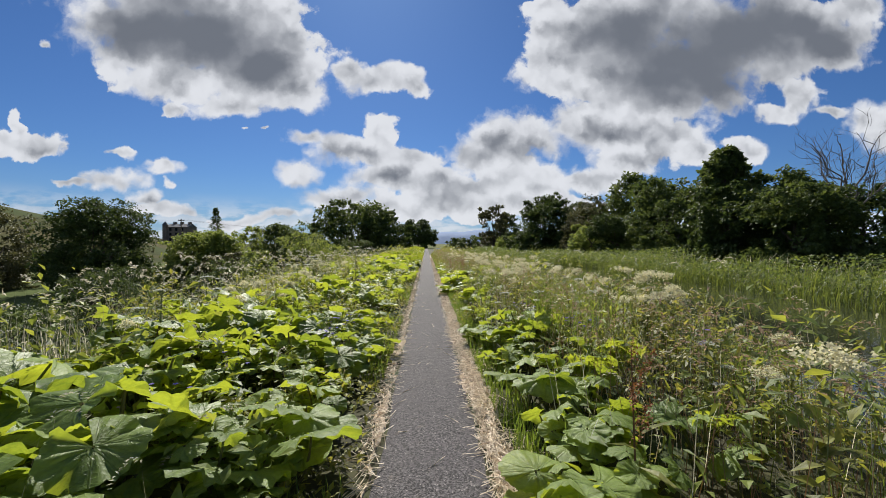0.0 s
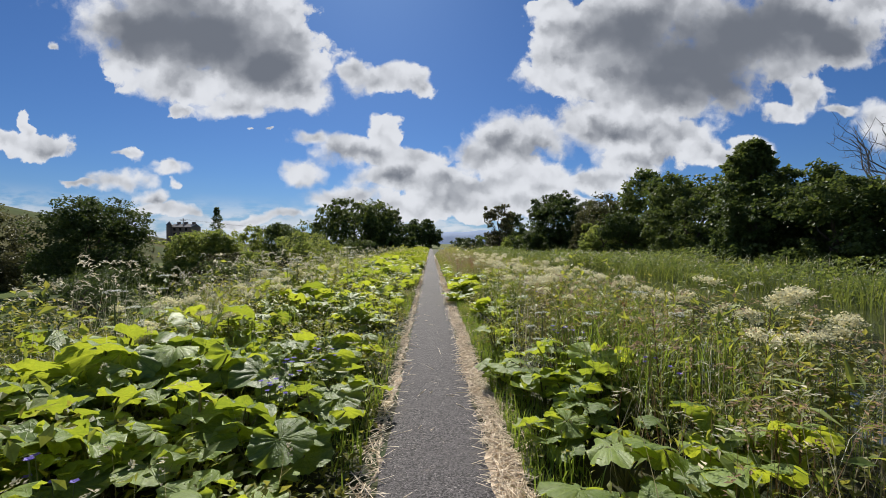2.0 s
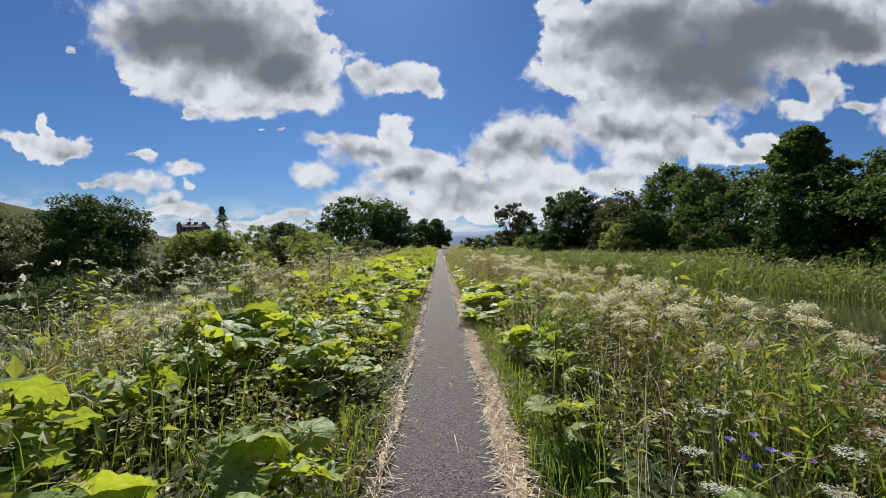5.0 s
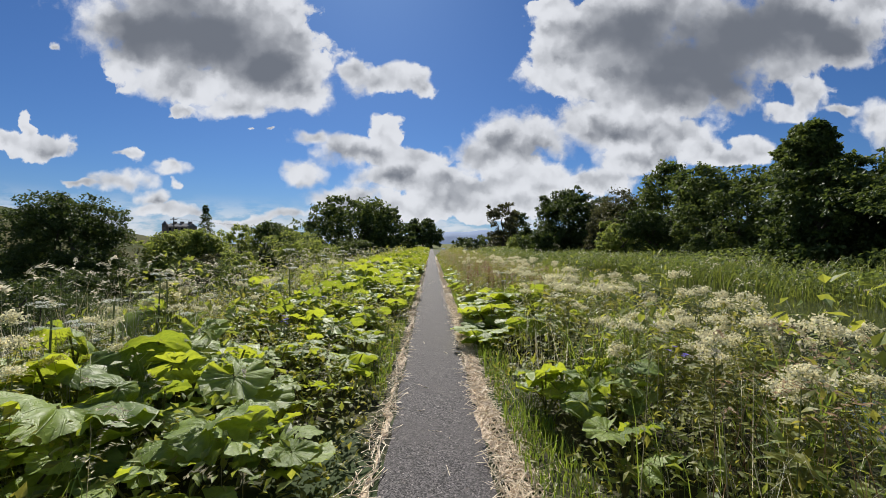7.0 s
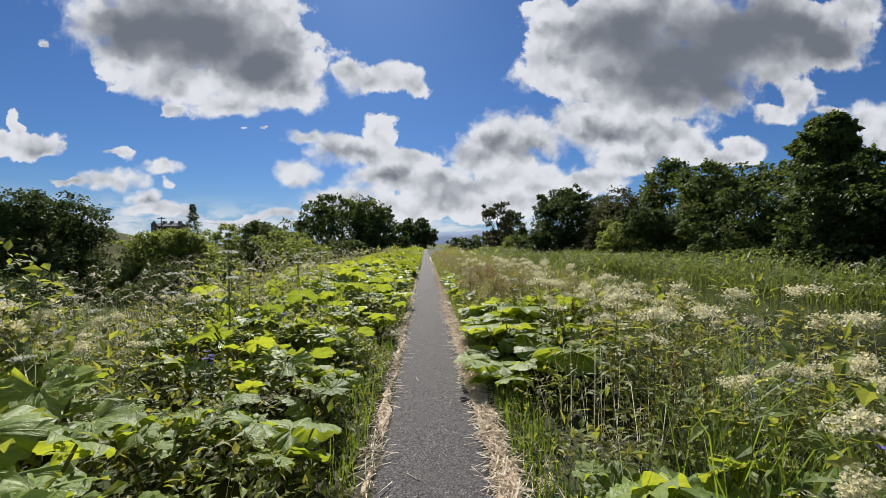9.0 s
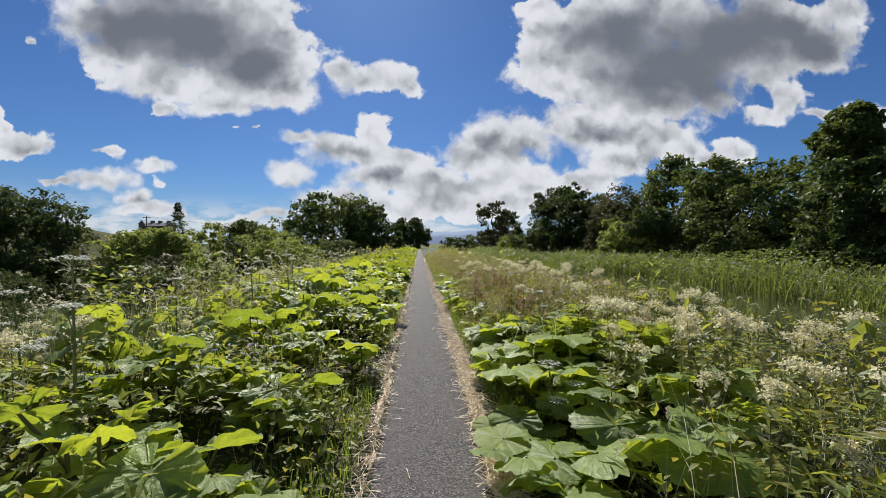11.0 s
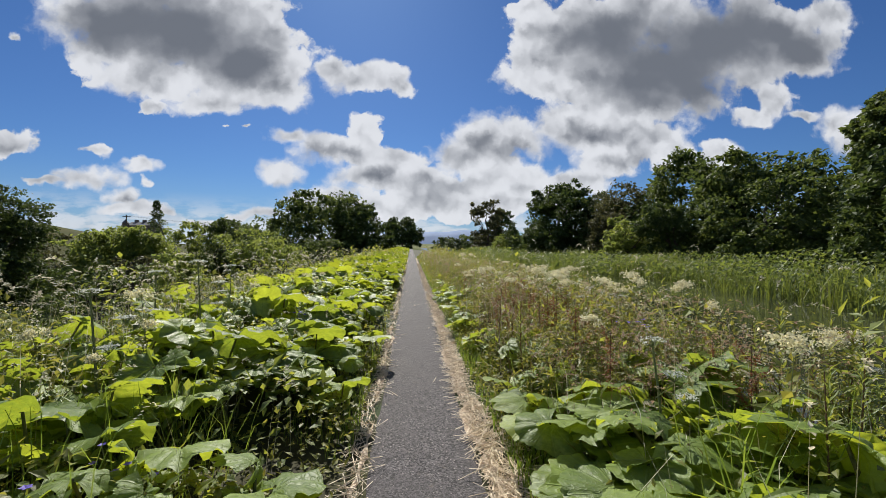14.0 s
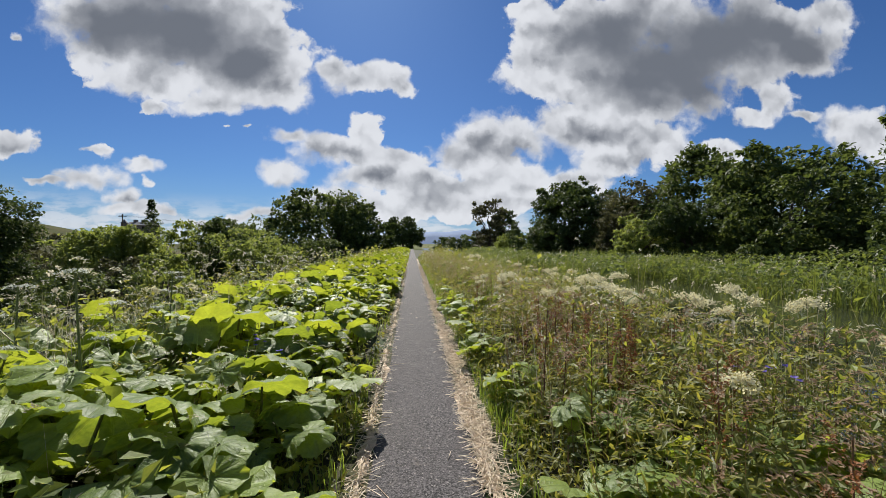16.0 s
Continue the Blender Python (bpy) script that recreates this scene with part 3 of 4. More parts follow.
def make_dead_tree(x, y, height, seed=9):
    rng = np.random.default_rng(seed)
    tree = tagged(new("dead_tree"), "bare leafless grey tree with thin spreading branches", "tree")
    z0 = float(ground_z(x, y))
    tree.location = (x, y, z0)
    top = height - z0
    child("trunk", mesh_from("trunk", *limb((0, 0, -0.2), (0.1, 0, top * 0.55), 0.16, 0.07, rng, 5, 7), DEADWOOD, smooth=True), tree)
    for k in range(11):
        a, s = rng.uniform(0, 6.28), rng.uniform(0.25, 0.55)
        p0 = np.array((0.05, 0, top * s))
        p1 = p0 + np.array((math.cos(a) * rng.uniform(1.0, 2.4), math.sin(a) * rng.uniform(1.0, 2.4), top * rng.uniform(0.25, 0.45)))
        pairs = [limb(p0, p1, 0.055, 0.02, rng, 5, 5)]
        for j in range(7):
            q0 = p0 + (p1 - p0) * rng.uniform(0.35, 1.0)
            q1 = q0 + rng.normal(0, 0.5, 3) + np.array((math.cos(a) * 0.4, math.sin(a) * 0.4, 0.7))
            pairs.append(limb(q0, q1, 0.02, 0.007, rng, 3, 4))
            for i in range(3):
                w0 = q0 + (q1 - q0) * rng.uniform(0.4, 1.0)
                pairs.append(limb(w0, w0 + rng.normal(0, 0.3, 3) + np.array((0, 0, 0.35)), 0.009, 0.004, rng, 2, 3))
        child("branch", mesh_from("branch", *joined(*pairs), DEADWOOD), tree)


# across the canal
make_tree("tree", 24.6, 31.6, 8.1, 2.6, ASHLEAF, "leafy tree beside a taller one in the canal thicket", leaves=12000, size=0.27, seed=54, low=0.08, lumps=14)
make_tree("tree", 22.4, 31.0, 8.9, 1.9, ASHLEAF, "tall leafy tree rising above the canal thicket", leaves=20000, size=0.24, seed=53, low=0.12, lumps=14)
make_tree("tree", 26.6, 31.0, 7.1, 3.8, ASHLEAF, "rounded dark tree in the canal thicket", leaves=11000, size=0.28, seed=5, low=0.05)
make_tree("tree", 21.2, 28.4, 5.8, 3.0, OAKLEAF, "rounded dark tree in the canal thicket", leaves=11000, size=0.26, seed=4, low=0.05)
make_tree("tree", 26.0, 41.0, 8.4, 5.6, ASHLEAF, "broad green tree in the canal thicket", leaves=16000, size=0.37, seed=6, low=0.08)
make_tree("tree", 25.8, 50.5, 9.9, 5.8, ASHLEAF, "broad dark tree in the canal thicket", leaves=15000, size=0.40, seed=7, low=0.1)
make_tree("tree", 22.5, 55.0, 8.0, 4.6, OLIVELEAF, "olive grey willow at the edge of the thicket", leaves=12000, size=0.3, seed=8, low=0.06)
make_tree("tree", 18.0, 62.0, 8.9, 4.8, OAKLEAF, "rounded dark tree at the end of the thicket", leaves=13000, size=0.36, seed=10, low=0.1)
make_tree("tree", 23.5, 64.0, 8.0, 4.4, OAKLEAF, "dark tree behind the thicket", leaves=9000, size=0.36, seed=12, low=0.1)
make_tree("bush", 18.6, 47.0, 3.9, 2.6, WILLOWLEAF, "pale green willow bush before the thicket", "bush", 7000, 0.24, seed=13, low=0.05)
make_tree("bush", 22.0, 24.0, 4.9, 3.6, ASHLEAF, "dark dense thorn bush across the canal", "bush", 12000, 0.24, seed=14, low=0.03)
make_tree("bush", 27.5, 25.5, 5.2, 4.0, OAKLEAF, "dark dense thorn bush across the canal", "bush", 11000, 0.26, seed=15, low=0.03)
make_tree("bush", 22.5, 37.5, 5.8, 4.2, ASHLEAF, "dark dense bush in the canal thicket", "bush", 9000, 0.26, seed=16, low=0.03)
make_tree("bush", 24.0, 17.0, 5.0, 3.8, ASHLEAF, "dark dense thorn bush across the canal", "bush", 9000, 0.26, seed=18, low=0.03)
make_tree("tree", 17.0, 106.0, 11.5, 4.4, OLIVELEAF, "thin far tree beside the canal", leaves=3500, size=0.6, seed=19, low=0.15)
make_tree("tree", 22.0, 112.0, 10.0, 4.4, OAKLEAF, "dark far tree beside the canal", leaves=4500, size=0.6, seed=20, low=0.1)
make_tree("bush", 17.0, 85.0, 3.2, 3.4, WILLOWLEAF, "low green bush beside the canal", "bush", 3500, 0.4, seed=21, low=0.05)
make_tree("bush", 19.6, 52.0, 4.6, 3.0, OLIVELEAF, "olive grey willow bush before the thicket", "bush", 6000, 0.26, seed=43, low=0.03)
make_tree("bush", 21.0, 57.0, 6.2, 3.8, OAKLEAF, "dark bush in the canal thicket", "bush", 8000, 0.3, seed=44, low=0.03)
make_tree("bush", 20.5, 44.0, 4.8, 3.2, OAKLEAF, "dark bush in the canal thicket", "bush", 7000, 0.26, seed=45, low=0.03)
make_tree("bush", 15.5, 68.0, 4.2, 3.0, OAKLEAF, "dark bush at the end of the thicket", "bush", 5000, 0.32, seed=46, low=0.03)
make_dead_tree(24.2, 23.0, 8.2)
# the path's end
make_tree("tree", -2.6, 150.0, 10.2, 6.6, OAKLEAF, "round dark tree at the far end of the path", leaves=7000, size=0.75, seed=22, low=0.15)
make_tree("bush", -12.0, 150.0, 5.5, 5.5, OAKLEAF, "dark hedge bush at the path's far end", "bush", 3500, 0.7, seed=23, low=0.03)
for k, (hx, hy, hz) in enumerate(((11, 140, 3.4), (20, 150, 4.6), (30, 145, 5.0), (40, 130, 5.6), (-24, 140, 4.6), (-36, 130, 4.2))):
    make_tree("bush", hx, hy, hz, 6.0, (OAKLEAF, ASHLEAF)[k % 2], "far hedge bush on the horizon", "bush", 2200, 0.75, seed=60 + k, low=0.03)
# west of the embankment
make_tree("tree", -14.6, 82.0, 9.7, 9.4, ASHLEAF, "broad spreading green tree below the embankment", leaves=19000, size=0.58, seed=24, low=0.02)
make_tree("tree", -8.6, 88.0, 8.7, 5.4, OAKLEAF, "dark rounded tree behind another", leaves=9000, size=0.56, seed=25, low=0.1)
make_tree("tree", -43.6, 57.6, 7.5, 6.5, OAKLEAF, "large dark rounded tree on low ground", leaves=30000, size=0.34, seed=26, low=0.05, lumps=16)
make_tree("bush", -31.8, 61.0, 3.3, 5.8, WILLOWLEAF, "large rounded yellow-green willow bush", "bush", 24000, 0.36, seed=27, low=0.03, lumps=14)
make_tree("bush", -26.0, 70.6, 5.0, 3.8, ASHLEAF, "upright green bush below the embankment", "bush", 11000, 0.32, seed=28, low=0.03)
make_tree("bush", -28.5, 68.0, 4.4, 4.4, WILLOWLEAF, "yellow-green willow bush below the embankment", "bush", 9000, 0.34, seed=29, low=0.03)
make_tree("bush", -16.5, 60.0, 3.4, 4.4, WILLOWLEAF, "green willow bush below the embankment", "bush", 8000, 0.3, seed=30, low=0.03)
make_tree("bush", -26.5, 55.0, 0.6, 3.2, OLIVELEAF, "low grey-green scrub bush on the slope", "bush", 6000, 0.28, seed=31, low=0.03)
make_tree("bush", -20.0, 50.0, 0.9, 2.8, WILLOWLEAF, "low willow scrub bush on the slope", "bush", 5000, 0.26, seed=32, low=0.03)
make_tree("tree", -62.0, 61.0, 7.3, 7.6, OLIVELEAF, "olive brown scrubby tree on low ground", leaves=15000, size=0.42, seed=33, low=0.03)
make_tree("bush", -30.0, 90.0, 5.0, 6.0, ASHLEAF, "green hedge bush in the distance", "bush", 6000, 0.5, seed=35, low=0.03)
make_tree("bush", -52.0, 96.0, 3.6, 6.0, WILLOWLEAF, "green hedge bush in the distance", "bush", 6000, 0.5, seed=36, low=0.03)
make_tree("bush", -33.0, 44.0, -0.6, 4.2, OAKLEAF, "dark low bush on the slope below the path", "bush", 7000, 0.17, seed=37, low=0.03)
make_tree("bush", -24.0, 32.0, -0.4, 3.6, OAKLEAF, "dark low bush on the slope below the path", "bush", 7000, 0.17, seed=38, low=0.03)
make_tree("bush", -19.0, 40.0, 0.4, 3.2, ASHLEAF, "dark low bush on the slope below the path", "bush", 6000, 0.17, seed=39, low=0.03)
make_tree("bush", -20.0, 20.0, -0.8, 3.0, OAKLEAF, "dark low bush on the slope below the path", "bush", 6000, 0.17, seed=42, low=0.03)
make_tree("bush", -11.0, 64.0, 2.4, 3.4, ASHLEAF, "low green bush below the embankment", "bush", 5000, 0.28, seed=47, low=0.03)
make_tree("bush", -20.5, 72.0, 4.3, 4.6, ASHLEAF, "rounded green bush below the embankment", "bush", 7000, 0.32, seed=48, low=0.03)
make_tree("bush", -13.0, 56.0, 1.4, 2.8, WILLOWLEAF, "low willow scrub below the embankment", "bush", 4500, 0.24, seed=50, low=0.03)
make_tree("bush", -58.0, 80.0, 3.4, 6.0, OLIVELEAF, "olive hedge bush on low ground", "bush", 7000, 0.42, seed=52, low=0.03)
make_conifer(-43.0, 87.0, 8.9)


# ---- the old house and the pole line, far to the west ----
def box(x0, x1, y0, y1, z0, z1):
    v = [(x, y, z) for z in (z0, z1) for y in (y0, y1) for x in (x0, x1)]
    f = [(0, 2, 3), (0, 3, 1), (4, 5, 7), (4, 7, 6), (0, 1, 5), (0, 5, 4), (2, 6, 7), (2, 7, 3), (0, 4, 6), (0, 6, 2), (1, 3, 7), (1, 7, 5)]
    return np.array(v, float), np.array(f)


def gable(x0, x1, y0, y1, z0, z1):
    m = (y0 + y1) / 2
    v = [(x0, y0, z0), (x1, y0, z0), (x1, y1, z0), (x0, y1, z0), (x0, m, z1), (x1, m, z1)]
    return np.array(v, float), np.array([(0, 1, 5), (0, 5, 4), (2, 3, 4), (2, 4, 5), (0, 4, 3), (1, 2, 5), (0, 3, 2), (0, 2, 1)])


def make_house(x, y):
    house = tagged(new("country_house"), "old turreted stone country house behind trees", "house")
    house.location = (x, y, float(ground_z(x, y)) - 0.5)
    house.scale = (1.15, 1.15, 0.84)
    h = 10.8
    child("wall", mesh_from("wall", *box(-4.5, 5.0, -4, 4, 0, h), STONE), house)
    child("roof", mesh_from("roof", *gable(-4.7, 5.2, -4.3, 4.3, h, h + 2.2), SLATE), house)
    child("turret", mesh_from("turret", *tube([(-4.6, -4, 0), (-4.6, -4, h + 1.2)], [1.2, 1.2], 10), STONE), house)
    child("turret_roof", mesh_from("turret_roof", *tube([(-4.6, -4, h + 1.2), (-4.6, -4, h + 3.4)], [1.4, 0.03], 10), SLATE), house)
    for cx in (-2.6, 0.6, 4.2):
        child("chimney", mesh_from("chimney", *box(cx - 0.6, cx + 0.6, -0.6, 0.6, h + 0.5, h + 3.3), STONE), house)
    for cx in (-2.4, 0.2, 2.8):
        for cz in (2.0, 5.4, 8.4):
            child("window", mesh_from("window", *box(cx - 0.5, cx + 0.5, -4.06, -3.9, cz, cz + 1.7), PANE), house)


make_house(-131.0, 228.0)


def make_pole(x, y, top):
    pole = tagged(new("telegraph_pole"), "wooden telegraph pole with a crossarm", "pole")
    z0 = float(ground_z(x, y))
    pole.location = (x, y, z0)
    child("post", mesh_from("post", *tube([(0, 0, -0.3), (0, 0, top - z0)], [0.16, 0.11], 8), BARK, smooth=True), pole)
    child("crossarm", mesh_from("crossarm", *box(-0.9, 0.9, -0.06, 0.06, top - z0 - 0.55, top - z0 - 0.4), BARK), pole)
    for k in (-0.75, -0.3, 0.3, 0.75):
        child("insulator", mesh_from("insulator", *tube([(k, 0, top - z0 - 0.4), (k, 0, top - z0 - 0.22)], [0.05, 0.04], 6), STONE), pole)
    return top - 0.25


wz = make_pole(-66.6, 116.0, 8.4)
make_pole(-6.0, 168.0, 5.5)
for off in (-0.75, 0.75):
    pts = [(-66.6 + 60.6 * t + off, 116.0 + 52.0 * t, wz - 5.0 * t * (1 - t) - 2.9 * t) for t in np.linspace(0, 1, 14)]
    tagged(new("wire", mesh_from("wire", *tube(pts, [0.018] * 14, 4), BARK)), "thin overhead wire strung between telegraph poles", "wire")


# ---- butterbur: round leaves on long stalks ----
def bur_leaf(seed, rings=4, spokes=45):
    """Kidney-shaped scalloped leaf about one unit across, joined to its stalk at the origin, tip along +y; puckered between sunken ribs."""
    rng = np.random.default_rng(seed)
    th = np.linspace(-2.8, 2.8, spokes)
    ph = rng.uniform(0, 6.28, 5)
    u = np.linspace(0, 1, spokes)
    r = 0.5 * (0.96 + 0.09 * np.cos(th) + 0.05 * np.sin(2 * th + ph[0]) + 0.03 * np.sin(5 * th + ph[3]))
    r *= 1 + 0.022 * np.where(np.arange(spokes) % 2, 1, -1) + rng.normal(0, 0.018, spokes)
    pucker = np.abs(2 * ((u * 11) % 1.0) - 1)
    depth = rng.uniform(0.5, 1.2, 12)[np.minimum((u * 11).astype(int), 11)]
    droop = rng.uniform(-0.35, 1.05)
    verts, uvs = [(0, 0, -0.035)], [(0.5, 0.0)]
    for k in range(1, rings + 1):
        s = (k / rings) ** 0.8
        x, y = r * s * np.sin(th), r * s * np.cos(th)
        z = -droop * (r * s) ** 2 * 1.5 + 0.11 * s ** 1.4 * np.sin(2 * th + ph[1]) + 0.055 * s * s * np.sin(5 * th + ph[2])
        z += 0.075 * s ** 0.9 * pucker * depth + 0.05 * s ** 3 * np.sin(8 * th + ph[4]) + rng.normal(0, 0.016, spokes) * s
        verts += list(zip(x, y, z))
        uvs += [(t, s) for t in u]
    tris = [(0, 1 + i + 1, 1 + i) for i in range(spokes - 1)]
    for k in range(rings - 1):
        a, b = 1 + k * spokes, 1 + (k + 1) * spokes
        for i in range(spokes - 1):
            tris += [(a + i, a + i + 1, b + i + 1), (a + i, b + i + 1, b + i)]
    return verts, [t[::-1] for t in tris], uvs


def bur_leaf_mesh(seed, rings, spokes):
    verts, tris, uvs = bur_leaf(seed, rings, spokes)
    return mesh_from("leaf", verts, tris, BUTTERBUR, uvs, True)


BUR_LEAVES = [bur_leaf_mesh(k, 4, 45) for k in range(9)]
BUR_LEAVES_FAR = [bur_leaf_mesh(k, 3, 23) for k in range(9)]


def make_butterbur(seed, count, tall, label, leaves):
    """One plant: stalks fanning out of the ground, each with its leaf."""
    rng = np.random.default_rng(seed)
    plant = tagged(new("butterbur_plant"), label, "plant", "butterbur along the path")
    stalks = []
    for k in range(count):
        a = 6.28 * (k + rng.uniform(-0.3, 0.3)) / count
        out = rng.uniform(0.08, 0.34)
        h = tall * rng.uniform(0.45, 1.0)
        tip = Vector((out * math.cos(a), out * math.sin(a), h))
        wide = rng.uniform(0.22, 0.52)
        bow = Vector((rng.normal(0, 0.03), rng.normal(0, 0.03), 0))
        stalks.append(tube([(0, 0, 0), tip * 0.35 + bow, tip * 0.7 + bow * 0.6, tip], [0.015, 0.012, 0.010, 0.008], 4))
        toward = Matrix.Rotation(-rng.normal(0.28, 0.36), 4, "X")
        turn = toward @ Euler((rng.normal(-0.1, 0.36), rng.normal(0, 0.36), a - math.pi / 2 + rng.normal(0, 0.4))).to_matrix().to_4x4()
        child("leaf", leaves[int(rng.integers(0, 9))], plant, Matrix.Translation(tip) @ turn @ Matrix.Diagonal((wide, wide, wide, 1)))
    tagged(child("stem", mesh_from("stem", *joined(*stalks), STALK, smooth=True), plant), kind="stuff")
    return plant


def bur_height(x):
    """How tall the leaves stand across the strip: low beside the path."""
    return float(np.interp(abs(x), [0.5, 0.8, 1.3, 2.0, 3.2], [0.24, 0.38, 0.54, 0.70, 0.78]))


BUR_KINDS = [make_butterbur(60 + k, 7 + k % 3, 1.0, "butterbur plant with broad toothed yellow-green leaves", BUR_LEAVES) for k in range(8)]
BUR_KINDS_FAR = [make_butterbur(60 + k, 7 + k % 3, 1.0, "butterbur plant with broad toothed yellow-green leaves", BUR_LEAVES_FAR) for k in range(8)]
for k, b in enumerate(BUR_KINDS + BUR_KINDS_FAR):
    b.location = (-1.4 - 0.2 * (k % 8), -0.9 - 0.25 * k, 0)
    b.scale = (1, 1, 0.6)


def bur_cover(x, y):
    """Where the butterbur grows thick."""
    west = (x < 0) * np.clip(0.84 + 0.5 * np.clip((y - 15.6) / 1.0, 0, 1) + 0.45 * smooth_noise(x, y, 1.1, 2.0) - 0.5 * np.clip(-x - 2.6, 0, 1) - 0.38 * np.exp(-((y - 9.6) / 2.3) ** 2) - 0.6 * np.exp(-((y - 13.3) / 1.8) ** 2 - ((x + 1.6) / 1.2) ** 2), 0, 1)
    near = np.exp(-((y - 14.9) / 2.4) ** 6) + np.exp(-((y - 3.8) / 2.0) ** 4) * 0.95 + np.exp(-((y - 6.4) / 0.9) ** 2) * 0.7 + np.exp(-((y - 9.6) / 0.6) ** 2) * 0.6 + np.exp(-((y - 23) / 2.0) ** 2) * 0.6
    east = (x > 0) * np.clip(near + 0.08, 0, 1) * np.exp(-np.clip(x - np.where(np.abs(y - 14.9) < 2.4, 2.1, 1.3), 0, 9) / 0.4)
    return west + east


def plant_butterbur():
    rng = np.random.default_rng(77)
    count = 0
    cells = [(x, y) for y in np.arange(-0.6, 27.0, 0.46) for x in list(np.arange(-3.3, -0.5, 0.46)) + [0.88, 1.3, 1.72, 2.15]]
    for x, y in cells:
        x, y = x + rng.uniform(-0.2, 0.2), y + rng.uniform(-0.2, 0.2)
        if rng.uniform() > float(bur_cover(x, y)) or abs(x) < 0.74:
            continue
        h = bur_height(x) * rng.uniform(0.75, 1.15)
        wide = np.interp(h, [0.2, 0.8], [0.72, 1.08]) * rng.uniform(0.85, 1.2)
        wide *= (1.25 if abs(y - 14.9) < 2.6 else 0.95) if x > 0 else 1.0
        b = copy_thing((BUR_KINDS if y < 18.5 and x > -2.6 else BUR_KINDS_FAR)[count % 8], Matrix.Identity(4))
        b.matrix_basis = Matrix.LocRotScale((x, y, float(ground_z(x, y)) - 0.015), Euler((0, 0, rng.normal(0.12, 0.6))), (wide * rng.choice((-1, 1)), wide, h * 0.92 + 0.05))
        count += 1


plant_butterbur()


def stuff(name, mat, label, category, *pairs, smooth=False):
    v, f = joined(*pairs)
    return tagged(new(name, mesh_from(name, v, f, mat, smooth=smooth)), label, category, kind="stuff")


def far_butterbur():
    """The same strip further along the path, joined."""
    rng = np.random.default_rng(78)
    pairs = []
    for k in range(5):
        n = 1050
        y = 27 + 95 * rng.uniform(0, 1, n) ** 1.7
        x = -rng.uniform(0.6, 3.4, n)
        z = np.interp(-x, [0.5, 0.8, 1.3, 2.0, 3.2], [0.2, 0.34, 0.5, 0.66, 0.72]) * rng.uniform(0.5, 1.1, n)
        base = bur_leaf(k + 20, 2, 12)
        pairs.append(scatter(base[:2], np.stack([x, y, z], -1), turns(rng.normal(0.1, 0.4, n), -rng.normal(0.28, 0.3, n)) @ turns(rng.uniform(0, 6.28, n), rng.normal(0, 0.2, n), rng.normal(0, 0.2, n)), rng.uniform(0.26, 0.52, n)))
    stuff("butterbur_bed", BURFAR, "bed of broad butterbur leaves far along the path", "plants", *pairs, smooth=True)


far_butterbur()


# ---- herbs, grass and straw ----
def spread(rng, n, x0, x1, y0, y1, power=1.6):
    """Random places, thicker near the walked stretch."""
    y = np.where(rng.uniform(size=n) < 0.62, rng.uniform(y0, 18, n), 18 + (y1 - 18) * rng.uniform(0, 1, n) ** power)
    return rng.uniform(x0, x1, n), y


def west_top(x):
    return np.interp(-x, [0.5, 0.9, 1.6, 2.4, 3.6, 5.5], [0.14, 0.28, 0.45, 0.62, 0.75, 0.5])


def east_top(x):
    return np.interp(x, [0.55, 0.8, 1.2, 1.8, 3.0, 4.2], [0.08, 0.3, 0.6, 0.85, 0.95, 0.6])


def herb_cover(name, x0, x1, top, n, seed, size, mat, label, y1=60.0, lens=LENS, lean=0.2, lo=0.05):
    rng = np.random.default_rng(seed)
    x, y = spread(rng, n, x0, x1, -0.8, y1)
    big = np.where(y > 18, 1 + (y - 18) / 22, 1.0) * size * rng.uniform(0.4, 1.5, n)
    z = ground_z(x, y) + top(x) * np.clip(0.66 + 0.85 * smooth_noise(x, y, 0.42, seed * 0.1), 0.12, 1.5) * rng.uniform(lo, 1.0, n) ** 0.7
    p = np.stack([x, y, z], -1)
    R = turns(rng.uniform(0, 6.28, n), rng.normal(lean, 0.5, n), rng.normal(0, 0.4, n))
    keep = rng.uniform(size=n) > 0.8 * np.clip(bur_cover(x, y), 0, 1) * (x > 0)
    p, R, big, x, y = p[keep], R[keep], big[keep], x[keep], y[keep]
    thick = rng.uniform(size=len(x)) < np.where(x > 0, np.clip(0.72 + 1.2 * smooth_noise(x, y, 0.27, seed * 0.3 + 1), 0.10, 1), 1.0)
    p, R, big, x, y = p[thick], R[thick], big[thick], x[thick], y[thick]
    near = (y < 16) & (np.abs(x) < 1.7)
    return stuff(name, mat, label, "plants", scatter(lens, p[near], R[near], big[near]), scatter(FARLENS if lens is LENS else lens, p[~near], R[~near], big[~near]))


herb_cover("undergrowth", -4.8, -0.50, lambda x: west_top(x) * 1.15, 62000, 5, 0.06, HERB, "dense green undergrowth of small leaves under the butterbur", lo=0.2)
herb_cover("undergrowth", 0.62, 4.2, lambda x: east_top(x) * 1.1, 92000, 6, 0.05, HERB, "dense tangled green undergrowth along the canal bank", lo=0.25)
herb_cover("nettle_thicket", -4.2, -0.7, lambda x: west_top(x) * 1.5, 15000, 8, 0.085, SPEAR, "patches of leafy nettles and herbs among the butterbur", lo=0.4)
herb_cover("willowherb_thicket", 0.9, 4.2, lambda x: east_top(x) * 1.12, 26000, 7, 0.12, SPEAR, "thicket of narrow-leaved willowherb on the canal bank", lens=SPEARLEAF, lean=0.35, lo=0.3)
